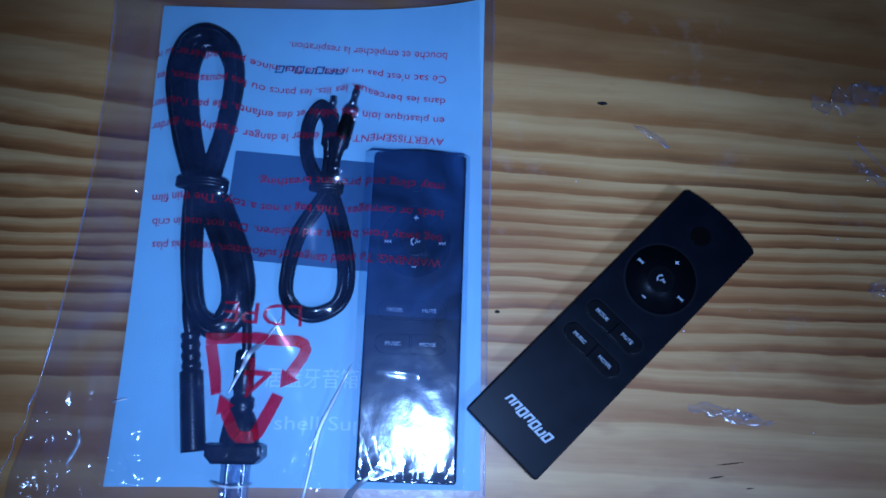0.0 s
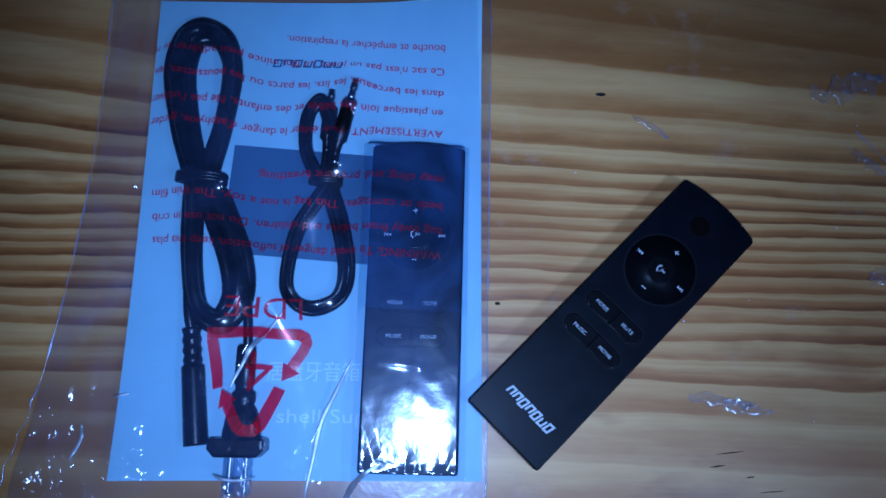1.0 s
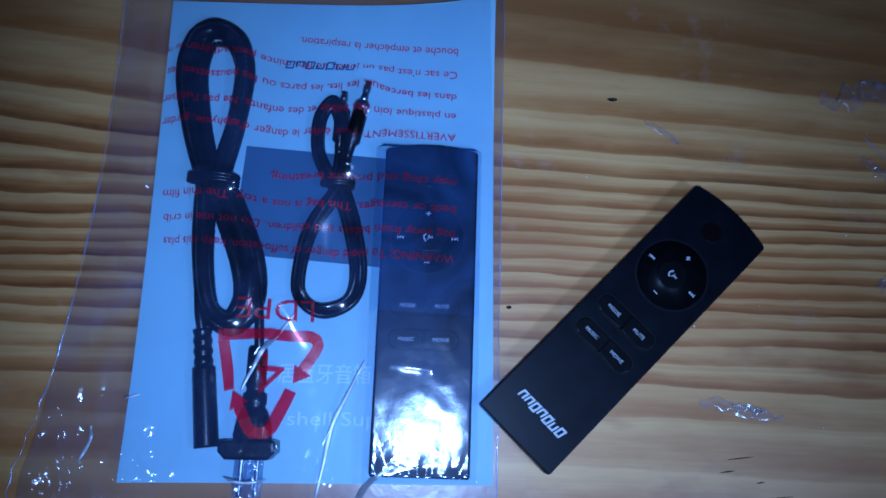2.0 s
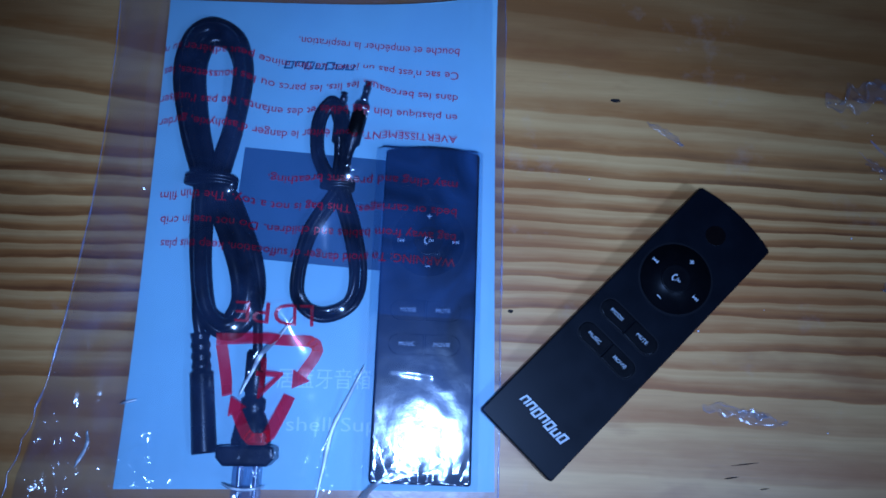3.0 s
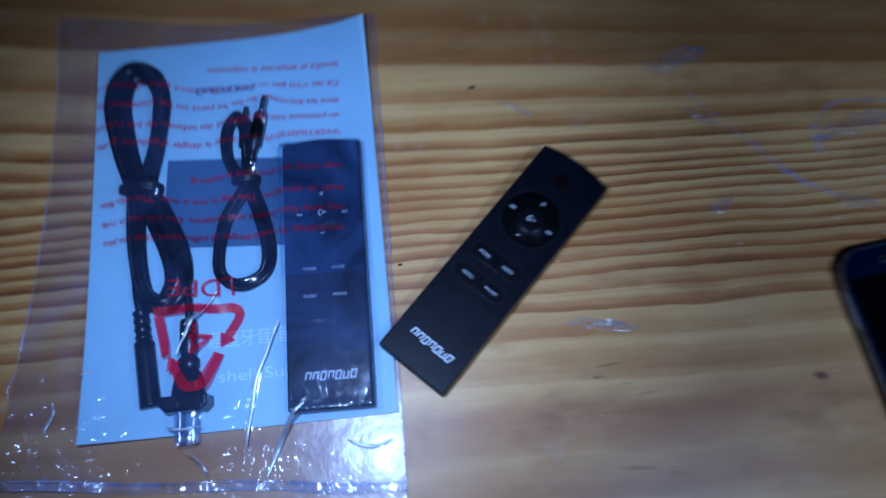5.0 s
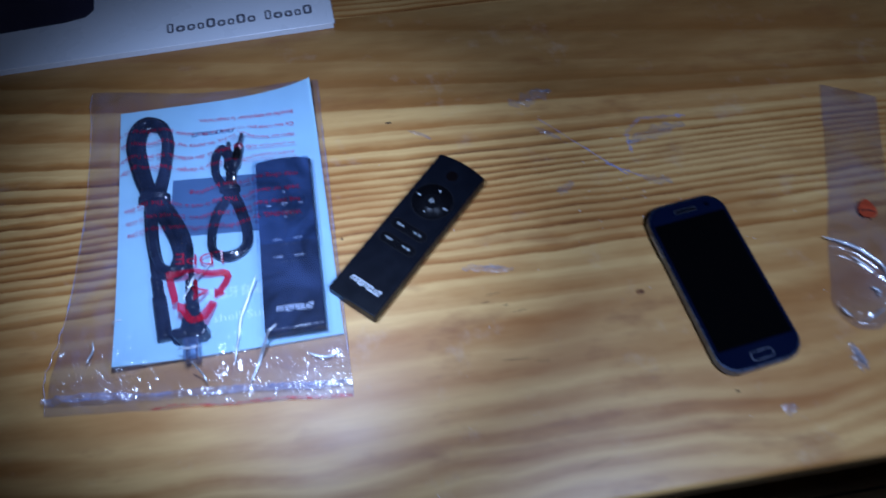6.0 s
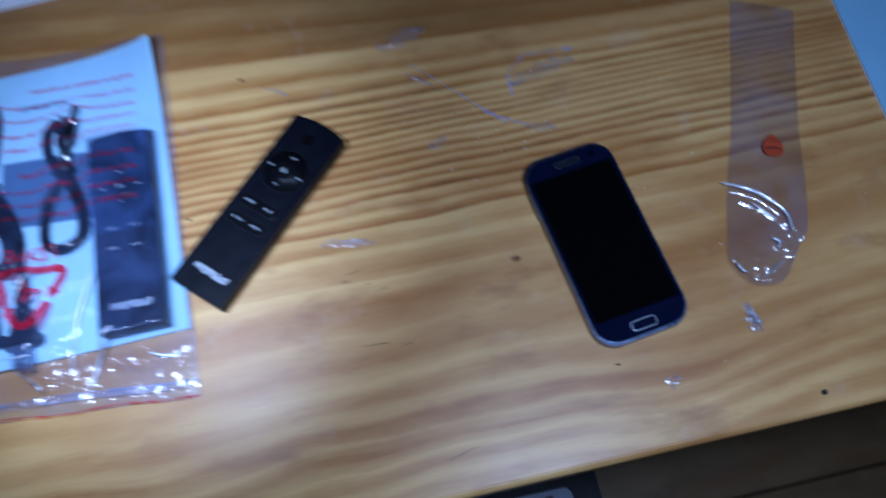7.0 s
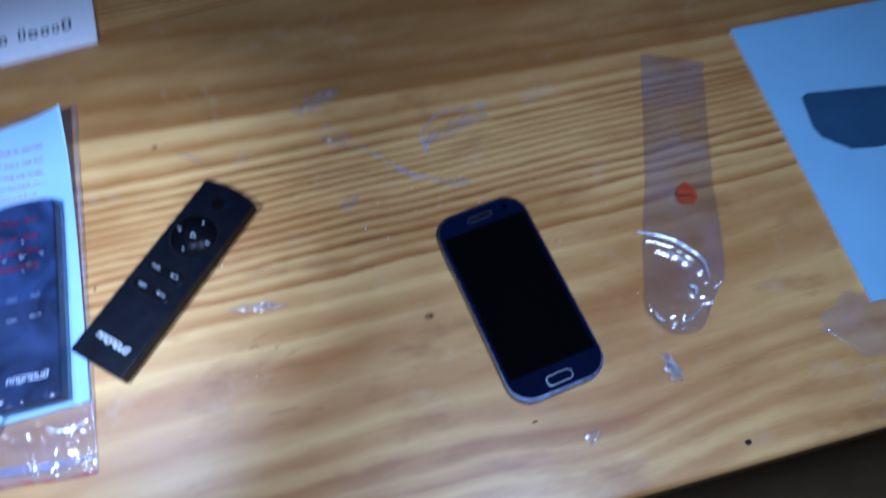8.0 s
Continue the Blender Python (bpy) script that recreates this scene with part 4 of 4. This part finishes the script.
under = Field(-0.15, 0.065, -0.06, 0.235, 0.001)
for j in range(under.ny):
    for i in range(under.nx):
        under.h[j, i] = man_z(float(under.xs[j, i]), float(under.ys[j, i]))
for s in STAMPS:
    under.stamp(*s)
slot = (under.xs > -0.0008) & (under.xs < 0.038) & (under.ys > -0.0008) & (under.ys < 0.1285)
under.h[slot] = 0.0162
lean = (under.xs > -0.001) & (under.xs < 0.038) & (under.ys >= 0.1285) & (under.ys < 0.160)
under.h[lean] = np.maximum(under.h[lean], 0.0162 - 0.0115 * (under.ys[lean] - 0.1285) / 0.0315)

# the remote's own sleeve
def sleeve_height(x, y, u, v):
    e = min(u, 1 - u) * 0.0455
    top = 0.0156
    z = top if e > 0.0035 else 0.0045 + (top - 0.0045) * max(0.0, (e - 0.0008) / 0.0027) if e > 0.0008 else 0.0045
    e2 = min(v * 0.1335, (1 - v) * 0.1335)
    z = min(z, 0.0045 + (top - 0.0045) * min(1, e2 / 0.0028))
    low = max(0.0, 1 - y / 0.062)
    fan = noise.noise(Vector((math.atan2(x - 0.020, y + 0.03) * 9, math.hypot(x - 0.020, y + 0.03) * 22, 3.1)))
    z += low * (0.0008 * fan + 0.0007 * crinkle(x, y * 0.7, 55, 4.4)) + 0.00025 * crinkle(x, y, 45, 4.0) * (0.4 + low) + low * 0.0007 * ridge(x, y, [(0.006, 0.041), (0.022, 0.0395)], 0.0012)
    return z


sleeve = base("plastic_sleeve", pose(0, 0, 0), "milky crinkled plastic sleeve round a bagged remote control", "plastic sleeve")
SL = [(-0.0032, -0.0032), (0.0405, -0.0022), (0.0392, 0.1312), (-0.0046, 0.1318)]
part("front_film", quad_film(SL, 60, 150, sleeve_height), M_SLEEVE, sleeve, "", True)
half = [(SL[0][0] * 0.52 + SL[3][0] * 0.48, 0.0615), (SL[1][0] * 0.52 + SL[2][0] * 0.48, 0.0605), SL[2], SL[3]]
part("folded_film", quad_film(half, 40, 60, lambda x, y, u, v: sleeve_height(x, y, u, 0.49 + v * 0.51) + 0.0005), M_FOLD, sleeve, "second folded layer of film", True)

# the bag
CREASES = [([(-0.0385, 0.0560), (-0.0440, 0.0460), (-0.0520, 0.0300)], 0.0018, 0.0014), ([(-0.0060, 0.0360), (-0.0150, 0.0210), (-0.0205, 0.0050), (-0.0225, -0.0220)], 0.0022, 0.0015),
           ([(-0.0225, -0.0220), (-0.0400, -0.0215), (-0.0480, -0.0140)], 0.0018, 0.0013), ([(-0.0050, -0.0010), (-0.0120, -0.0130), (-0.0180, -0.0360)], 0.0020, 0.0015),
           ([(-0.1010, 0.1900), (-0.1060, 0.1000), (-0.1160, 0.0100)], 0.0022, 0.0008), ([(-0.1120, 0.2000), (-0.1175, 0.1300), (-0.1120, 0.1000)], 0.0022, 0.0010),
           ([(-0.1230, 0.1700), (-0.1255, 0.0900), (-0.1300, 0.0100)], 0.0024, 0.0014), ([(-0.0980, 0.2100), (-0.1010, 0.1500), (-0.0980, 0.1100)], 0.0015, 0.0022),
           ([(-0.115, 0.060), (-0.108, 0.035), (-0.1, 0.0)], 0.0030, 0.0013), ([(-0.128, 0.025), (-0.118, 0.01), (-0.114, -0.01)], 0.0016, 0.0022), ([(0.020, -0.010), (0.030, -0.020), (0.045, -0.022)], 0.001, 0.0024), ([(0.000, -0.012), (0.012, -0.022), (0.016, -0.036)], 0.001, 0.0022),
           ([(-0.060, 0.2030), (-0.010, 0.2000), (0.035, 0.2060)], 0.0015, 0.0015), ([(0.0440, 0.120), (0.0455, 0.06), (0.0440, 0.0)], 0.0010, 0.0011),
           ([(-0.1100, 0.1150), (-0.1140, 0.0700), (-0.1190, 0.0250)], 0.0060, 0.0016), ([(-0.1030, 0.0700), (-0.1050, 0.0400), (-0.1080, 0.0100)], 0.0040, 0.0013),
           ([(-0.085, 0.010), (-0.100, -0.005), (-0.118, -0.012)], 0.0014, 0.0016), ([(-0.0050, 0.185), (-0.030, 0.196), (-0.060, 0.193)], 0.0014, 0.0012)]
under.relax(120)
for j in range(under.ny):
    for i in range(under.nx):
        x, y = float(under.xs[j, i]), float(under.ys[j, i])
        free = max(0.0, min(1.0, (0.004 - y) / 0.01)) + 0.22 * max(0.0, min(1.0, (-0.094 - x) / 0.012)) + 0.4 * max(0.0, min(1.0, (y - 0.196) / 0.01))
        free = min(1.0, free)
        w = 0.00028 + 0.0020 * free
        under.h[j, i] += w * max(0.0, crinkle(x * (1.5 if y < 0 else 1.0), y * (0.6 if y < 0 else 1.0), 48, 1.3)) * (0.35 + 0.65 * abs(noise.noise(Vector((x * 18, y * 18, 7))) * 2)) + 0.0014 * free * max(0, crinkle(x * 0.7 + y * 0.3, y * 0.8, 62, 8.1)) + 0.0060 * max(0.0, min(1.0, (-0.080 - x) / 0.01)) * max(0.0, min(1.0, (0.022 - y) / 0.014)) * max(0, crinkle(x + y * 0.3, y * 0.7, 80, 12.4))
        for pts, wd, ht in CREASES:
            under.h[j, i] += ht * ridge(x, y, pts, wd)

BAG = [(-0.1336, -0.0272), (0.0487, -0.0432), (0.0478, 0.2085), (-0.1192, 0.2200)]


def waist(v):
    """How far the bag's long edge draws in between its ends."""
    return 0.0080 * math.sin(math.pi * min(1.0, max(0.0, (v - 0.10) / 0.86))) ** 0.8


def bag_edge(u, v):
    return (waist(v) * (1 - u) ** 5 + 0.0008 * noise.noise(Vector((u * 9, v * 9, 5))), -0.006 * math.sin(math.pi * u) ** 2 * (v ** 6) + 0.0016 * noise.noise(Vector((u * 7, v * 4, 2))) * (1 - v) ** 8)


def bag_height(x, y, u, v):
    e = min(u, 1 - u, v * 1.3, (1 - v) * 1.3)
    k = min(1.0, e / 0.02)
    return 0.0005 + (under.at(x, y) - 0.0005) * k + 0.0003


bag = base("plastic_bag", pose(0, 0, 0), "clear crinkled plastic bag with red printed warnings", "plastic bag", "plastic bags")
part("film", quad_film(BAG, 190, 260, bag_height, bag_edge), M_BAG, bag, "", True)


def on_film(x, y):
    return under.at(x, y) + 0.0006


def seam(a, b, r, material, name, label, drawn=0.0):
    pts = [Vector((*a, 0)).lerp(Vector((*b, 0)), i / 60) for i in range(61)]
    for i, p in enumerate(pts):
        p.y += 0.0007 * math.sin(i * 0.21)
        p.x += 0.0004 * noise.noise(Vector((i * 0.23, 3.0, a[0]))) + drawn * waist(i / 60)
        p.z = on_film(p.x, p.y) * min(1, 0.2 + min(i, 60 - i) / 5)
    part(name, tube(pts, [r * (0.35 + 1.8 * abs(noise.noise(Vector((i * 0.9, r * 7000, a[1] * 80))))) for i in range(61)], 8), material, bag, label, True)


seam((-0.1340, -0.0176), (0.0487, -0.0330), 0.0007, M_SEAM, "seam", "raised clear zip seam")
seam((-0.1340, -0.0212), (0.0487, -0.0362), 0.0005, M_SEAM, "seam", "raised clear zip seam")
seam((-0.1333, -0.0270), (-0.1192, 0.2185), 0.00035, M_SEAM, "side_seam", "welded clear side edge", 1.0)
seam((0.0484, -0.0420), (0.0475, 0.2080), 0.00035, M_SEAM, "side_seam", "welded clear side edge")
part("zip_band", quad_film([(-0.1338, -0.0208), (0.0485, -0.0360), (0.0485, -0.0332), (-0.1338, -0.0180)], 160, 4, lambda x, y, u, v: on_film(x, y) + 0.0003), M_SEAM, bag, "pale pressed zip band", True)
seam((-0.072, -0.0325), (0.0482, -0.0422), 0.0003, M_RED, "edge_line", "thin red line along the bag's edge")
part("back_film", quad_film(BAG, 60, 80, lambda x, y, u, v: 0.0003 + 0.0002 * noise.noise(Vector((x * 60, y * 60, 2))), bag_edge), M_BACK, bag, "", True)

FRENCH = ["AVERTISSEMENT: Pour \u00e9viter le danger d'asphyxie, garder", "en plastique loin des b\u00e9b\u00e9s et des enfants. Ne pas l'utiliser", "dans les berceaux, les lits, les parcs ou les poussettes, les",
          "Ce sac n'est pas un jouet. Le film mince peut adh\u00e9rer au n", "bouche et emp\u00eacher la respiration."]
ENGLISH = ["WARNING: To avoid danger of suffocation, keep this plas", "bag away from babies and children. Do not use in crib", "beds or carriages. This bag is not a toy. The thin film", "may cling and prevent breathing."]


def bag_line(text, x_start, y_start, x_end, rise, cap, name="warning_line"):
    n = x_start - x_end
    m = Matrix.Translation((x_start, y_start, 0)) @ pose(0, 0, 0, 0, 0, 180 - math.degrees(math.atan2(rise, n))) @ Matrix.Translation((n / 2, 0, 0))
    part(name, lettering(text, cap, m, 0.0003, n, on_film), M_RED, bag, "red printed warning line")


for text, y, x_end, rise in zip(FRENCH, (0.1325, 0.1432, 0.1530, 0.1637, 0.1740), (-0.094, -0.0943, -0.0937, -0.0948, -0.0405), (0.0050, 0.0040, 0.0060, 0.0058, 0.0045)):
    bag_line(text, 0.0278, y, x_end, rise, 0.0034)
for text, y, x_end, rise in zip(ENGLISH, (0.0822, 0.0918, 0.1018, 0.1130), (-0.0878, -0.0888, -0.0900, -0.0480), (0.0050, 0.0050, 0.0050, 0.0035)):
    bag_line(text, 0.0285, y, x_end, rise, 0.0033)
bag_line("LDPE", -0.0245, 0.0610, -0.0537, 0.0002, 0.0080, "material_code")
bag_line("4", -0.0350, 0.0370, -0.0440, 0.0, 0.0150, "material_number")


def band(pts, width, head):
    """A thick printed stroke along points, with an arrow head."""
    bm = bmesh.new()
    c = spline([(x, y, 0) for x, y in pts], 8)
    rows = []
    for i, p in enumerate(c):
        d = (c[min(i + 1, len(c) - 1)] - c[max(i - 1, 0)]).normalized()
        s = Vector((-d.y, d.x, 0)) * width / 2
        rows.append((bm.verts.new(p + s), bm.verts.new(p - s)))
    for a, b in zip(rows, rows[1:]):
        bm.faces.new((a[0], a[1], b[1], b[0]))
    if head:
        d = (c[-1] - c[-3]).normalized()
        s = Vector((-d.y, d.x, 0)) * head * 0.62
        bm.faces.new([bm.verts.new(q) for q in (c[-1] + s, c[-1] - s, c[-1] + d * head)])
    for v in bm.verts:
        v.co.z = on_film(v.co.x, v.co.y) + 0.0004
    return bm


def straight(pts, per=7):
    out = []
    for (ax, ay), (bx, by) in zip(pts, pts[1:]):
        out += [(ax + (bx - ax) * k / per, ay + (by - ay) * k / per) for k in range(per)]
    return out + [pts[-1]]


for pts, head in (([(-0.0580, 0.0480), (-0.0536, 0.0292)], 0), ([(-0.0600, 0.0500), (-0.0420, 0.0508), (-0.0262, 0.0510), (-0.0236, 0.0500), (-0.0228, 0.0478), (-0.0240, 0.0448), (-0.0282, 0.0380)], 0.0062),
                  ([(-0.0318, 0.0300), (-0.0366, 0.0158), (-0.0385, 0.0142), (-0.0428, 0.0142), (-0.0446, 0.0158), (-0.0490, 0.0235)], 0.0062)):
    part("recycling_arrow", band(straight(pts, 5), 0.0042, head), M_RED, bag, "red printed recycling arrow")


def fold(pts, r, squash=0.4):
    """A sharp raised crease in the film, thin towards its ends, its glint painted by whitish haze."""
    c = spline([(x, y, 0) for x, y in pts], 9)
    n = len(c) - 1
    for p in c:
        p.z = on_film(p.x, p.y)
    part("fold", tube(c, [r * (0.12 + math.sin(math.pi * i / n) ** 0.7) * (0.8 + 0.5 * abs(noise.noise(Vector((i * 0.25, r * 9000, pts[0][0] * 300))))) for i in range(n + 1)], 12, True, squash), M_CREASE_GLINT, bag, "sharp crease in the film, whitened as a painted glint", True)


for pts, r in (([(-0.0317, 0.0612), (-0.0388, 0.0502), (-0.0434, 0.0425), (-0.0491, 0.029)], 0.0009), ([(-0.0040, 0.0420), (-0.0105, 0.0285), (-0.0154, 0.0173), (-0.0180, 0.002), (-0.0205, -0.0130)], 0.0010),
               ([(0.0080, 0.0040), (-0.0010, -0.0040), (-0.0070, -0.0150), (-0.0120, -0.0260)], 0.0011), ([(-0.0948, 0.0248), (-0.0887, 0.0267)], 0.0006), ([(-0.0530, -0.0020), (-0.0450, -0.0035), (-0.0370, -0.0025)], 0.0006), ([(-0.0430, -0.0130), (-0.0390, -0.0180), (-0.0370, -0.0230)], 0.0007),
               ([(0.0240, -0.0130), (0.0340, -0.0165), (0.0440, -0.0140)], 0.0009), ([(-0.1062, 0.0150), (-0.1066, 0.0080), (-0.1090, 0.0010)], 0.0007)):
    fold(pts, r)

# narrow empty bag beyond the phone
STRIP = [(0.3580, -0.0500), (0.4020, -0.0540), (0.4668, 0.1285), (0.4288, 0.1465)]
ARC = [(0.3740, 0.0160), (0.3850, 0.0105), (0.3950, 0.0030), (0.4050, -0.0110), (0.4045, -0.0240)]


def strip_height(x, y, u, v):
    low = max(0.0, 1 - v / 0.33)
    z = 0.0012 + 0.0015 * math.sin(math.pi * u) * (0.5 + low) + 0.0004 * crinkle(x, y, 40, 2.2)
    z += 0.0046 * ridge(x, y, ARC, 0.0026) + low * 0.0058 * max(0, crinkle(x, y, 62, 6.6)) * (1 if v < 0.13 else 0.45) + 0.0022 * ridge(x, y, [(q[0] - 0.004, q[1] - 0.008) for q in ARC[1:4]], 0.0012)
    return 0.0004 + (z if 0 < u < 1 and 0 < v < 1 else 0)


def strip_edge(u, v):
    """Rounded lower corners and a slight belly."""
    low = max(0.0, 1 - v * 6)
    return (0.0040 * (1 - 2 * u) * low ** 2 + 0.003 * (2 * u - 1) * math.sin(math.pi * min(1, v / 0.5)), 0.016 * abs(2 * u - 1) ** 3 * low)


strip = base("plastic_bag", pose(0, 0, 0), "narrow empty clear bag with red warning mark", "plastic bag", "plastic bags")
part("film", quad_film(STRIP, 50, 160, strip_height, strip_edge), M_STRIP, strip, "", True)
part("back_film", quad_film([(a + 0.0006, b) for a, b in STRIP], 20, 60, lambda x, y, u, v: 0.0005, strip_edge), M_STRIP, strip, "", True)
# Creases of the strip bag; the short ones are shaped as painted glints.
for pts, r in ((ARC, 0.0016), ([(0.3868, -0.0005), (0.3925, -0.0070), (0.3985, -0.0150)], 0.0008), ([(0.3655, -0.0350), (0.3672, -0.0400), (0.3700, -0.0420)], 0.0014), ([(0.3770, -0.0470), (0.3850, -0.0440), (0.3930, -0.0400)], 0.0010),
               ([(0.3910, -0.0250), (0.3945, -0.0280), (0.3925, -0.0320)], 0.0013)):
    c = spline([(px, py, 0.0045) for px, py in pts], 9)
    part("fold", tube(c, [r * (0.15 + math.sin(math.pi * i / (len(c) - 1)) ** 0.7) * (0.7 + 0.6 * abs(noise.noise(Vector((i * 0.3, r * 9000, 2))))) for i in range(len(c))], 10, True, 0.6), M_CREASE_GLINT, strip, "sharp crease in the film, whitened as a painted glint", True)
m = pose(0.4138, 0.0325, 0, 0, 0, -14)
shape = [(0, 0.0085), (0.0032, 0.0058), (0.0062, 0.0010), (0.0062, -0.0040), (0.0035, -0.0070), (-0.0035, -0.0070), (-0.0062, -0.0040), (-0.0062, 0.0010), (-0.0032, 0.0058)]
pts = [m @ Vector((x, y, 0)) for x, y in shape]
M_ORANGE = worn("red_brown_ink", (0.36, 0.05, 0.018), 0.4, 0.35, 350, 0)
label_ = part("warning_mark", slab([(p.x, p.y) for p in pts], 0.0046, 0.0047), M_ORANGE, strip, "red-brown printed warning mark")
pts = [m @ Vector((x, y, 0)) for x, y in ((-0.005, -0.0012), (0.0, -0.0006), (0.005, -0.0018), (0.005, -0.0026), (0.0, -0.0016), (-0.005, -0.0022))]
part("mark_line", slab([(p.x, p.y) for p in pts], 0.00471, 0.00476), M_HOLE, label_)


# scraps of film and tape left on the table
def scrap(x, y, w, h, turn, seed, amp=0.0016, label="crumpled scrap of clear film on the tabletop", ragged=1.0):
    ob = base("film_scrap", pose(x, y, 0.0002, 0, 0, turn), label, "film scrap", "film scraps")

    def hz(px, py, u, v):
        e = min(u, 1 - u, v, 1 - v)
        return 0.0001 + min(1, e * 6) * amp * max(0.05, crinkle(px, py, 130, seed)) + 0.0002

    part("film", quad_film([(-w / 2, -h / 2), (w / 2, -h / 2), (w / 2, h / 2), (-w / 2, h / 2)], 36, 20, hz,
                           lambda u, v: (0.25 * ragged * h * noise.noise(Vector((u * 5, v * 5, seed))), (0.5 - v) * h * (1 - abs(math.sin(math.pi * (0.04 + 0.92 * u))) ** 0.8) + 0.55 * ragged * h * noise.noise(Vector((u * 7, v * 3, seed + 4))))), M_SCRAP, ob, "", True)


scrap(0.2045, 0.1670, 0.034, 0.011, 17, 1.1)
scrap(0.2110, 0.1320, 0.018, 0.0045, -38, 2.1, 0.001)
scrap(0.1455, 0.0295, 0.034, 0.0050, -10, 3.3, 0.0008)
scrap(0.1170, 0.1455, 0.018, 0.0035, -33, 4.2, 0.0006)
scrap(0.2790, 0.0810, 0.020, 0.0060, -18, 5.7, 0.0006)
scrap(0.3640, -0.0690, 0.007, 0.014, 10, 6.1, 0.0012)
scrap(0.3090, -0.0930, 0.008, 0.006, 30, 7.4, 0.001)
scrap(0.1480, 0.0300, 0.012, 0.004, -8, 9.4, 0.001)
scrap(0.2120, 0.0840, 0.014, 0.006, 25, 10.4, 0.0012)
scrap(0.4950, -0.0740, 0.080, 0.045, -8, 8.8, 0.0016, "larger crumpled piece of clear film on tabletop", 0.3)
scrap(0.2900, 0.1215, 0.046, 0.010, 12, 11.8, 0.0006)

# fine scratches, knots, hole and crumbs of the top
table_ob = bpy.data.objects["table"]
for a, b, w in (((0.2060, 0.1470), (0.2590, 0.0880), 0.0022), ((0.267, 0.107), (0.268, 0.125), 0.0030), ((0.268, 0.125), (0.281, 0.136), 0.0034), ((0.281, 0.136), (0.316, 0.134), 0.0030), ((0.2455, 0.1001), (0.2720, 0.0835), 0.0022), ((0.2000, 0.1420), (0.2250, 0.1190), 0.0004), ((0.1335, 0.034), (0.162, 0.027), 0.0004)):
    bm = bmesh.new()
    a, b = Vector((*a, 0.0002)), Vector((*b, 0.0002))
    n = 30
    s = Vector((-(b - a).y, (b - a).x, 0)).normalized()
    row = []
    for i in range(n + 1):
        p = a.lerp(b, i / n) + s * 0.0006 * noise.noise(Vector((i * 0.4, w * 9000, 0)))
        k = w * (0.25 + abs(noise.noise(Vector((i * 0.9, 3, w * 5000)))) * 1.6) / 2
        row.append((bm.verts.new(p + s * k), bm.verts.new(p - s * k)))
    for p, q in zip(row, row[1:]):
        bm.faces.new((p[0], p[1], q[1], q[0]))
    part("scratch", bm, M_SCUFF, table_ob, "pale fine scratch in the varnish")
for a, b, w in (((0.139, 0.0100), (0.150, 0.0115), 0.0005), ((0.136, 0.005), (0.142, 0.006), 0.0006), ((0.155, -0.004), (0.165, -0.003), 0.0004), ((0.141, -0.035), (0.160, -0.036), 0.0004), ((0.175, -0.108), (0.195, -0.103), 0.0004),
                ((0.163, -0.0395), (0.172, -0.039), 0.0004), ((0.150, 0.0015), (0.1535, 0.002), 0.0005)):
    bm = bmesh.new()
    d = Vector((b[0] - a[0], b[1] - a[1], 0))
    s = Vector((-d.y, d.x, 0)).normalized()
    top = [bm.verts.new(Vector((*a, 0.00018)) + d * (i / 10) + s * w * 0.5 * math.sin(math.pi * (0.06 + 0.88 * i / 10)) * (0.4 + 0.6 * abs(math.sin(i * 1.7)))) for i in range(11)]
    low = [bm.verts.new(Vector((*a, 0.00018)) + d * (i / 10) - s * w * 0.4 * math.sin(math.pi * (0.06 + 0.88 * i / 10))) for i in range(11)]
    for i in range(10):
        bm.faces.new((low[i], low[i + 1], top[i + 1], top[i]))
    part("grain_crack", bm, M_HOLE, table_ob, "short dark open pore")
M_KNOT = worn("dark_knot_wood", (0.10, 0.035, 0.012), 0.4, 0.5, 300, 0.2)
M_KNOTPALE = worn("brown_knot_wood", (0.26, 0.115, 0.04), 0.4, 0.4, 300, 0.2)
for x, y, a, b, mt in ((0.096, 0.1597, 0.0022, 0.0008, M_HOLE), (0.2409, -0.0025, 0.0032, 0.0020, M_KNOTPALE), (0.2415, -0.0028, 0.0012, 0.0009, M_KNOT), (0.0523, 0.0668, 0.0011, 0.0007, M_HOLE), (0.0821, 0.0697, 0.0006, 0.0005, M_KNOT),
                      (0.281, -0.077, 0.0016, 0.0005, M_HOLE), (0.3874, -0.1169, 0.0019, 0.0016, M_HOLE)):
    o = [(x + a * math.cos(q / 18 * 2 * math.pi) * (1 + 0.25 * noise.noise(Vector((q, x * 90, 0)))), y + b * math.sin(q / 18 * 2 * math.pi) * (1 + 0.25 * noise.noise(Vector((q, y * 90, 5))))) for q in range(18)]
    part("knot", slab(o, -0.0005, 0.00012 if mt is not M_KNOT else 0.0002), mt, table_ob)
rng = random.Random(4)
bm = bmesh.new()
for i in range(90):
    x, y = (rng.gauss(0.255, 0.03), rng.gauss(0.075, 0.022)) if i < 46 else (rng.uniform(0.08, 0.5), rng.uniform(-0.115, 0.17))
    r = rng.uniform(0.00012, 0.00045)
    bmesh.ops.create_icosphere(bm, subdivisions=1, radius=r, matrix=Matrix.Translation((x, y, r * 0.5)) @ Matrix.Diagonal((1, rng.uniform(0.5, 1.6), 0.6, 1)))
tagged(part("crumbs", bm, M_CRUMB), "scattered white crumbs and dust on the tabletop", "crumbs", kind="stuff")
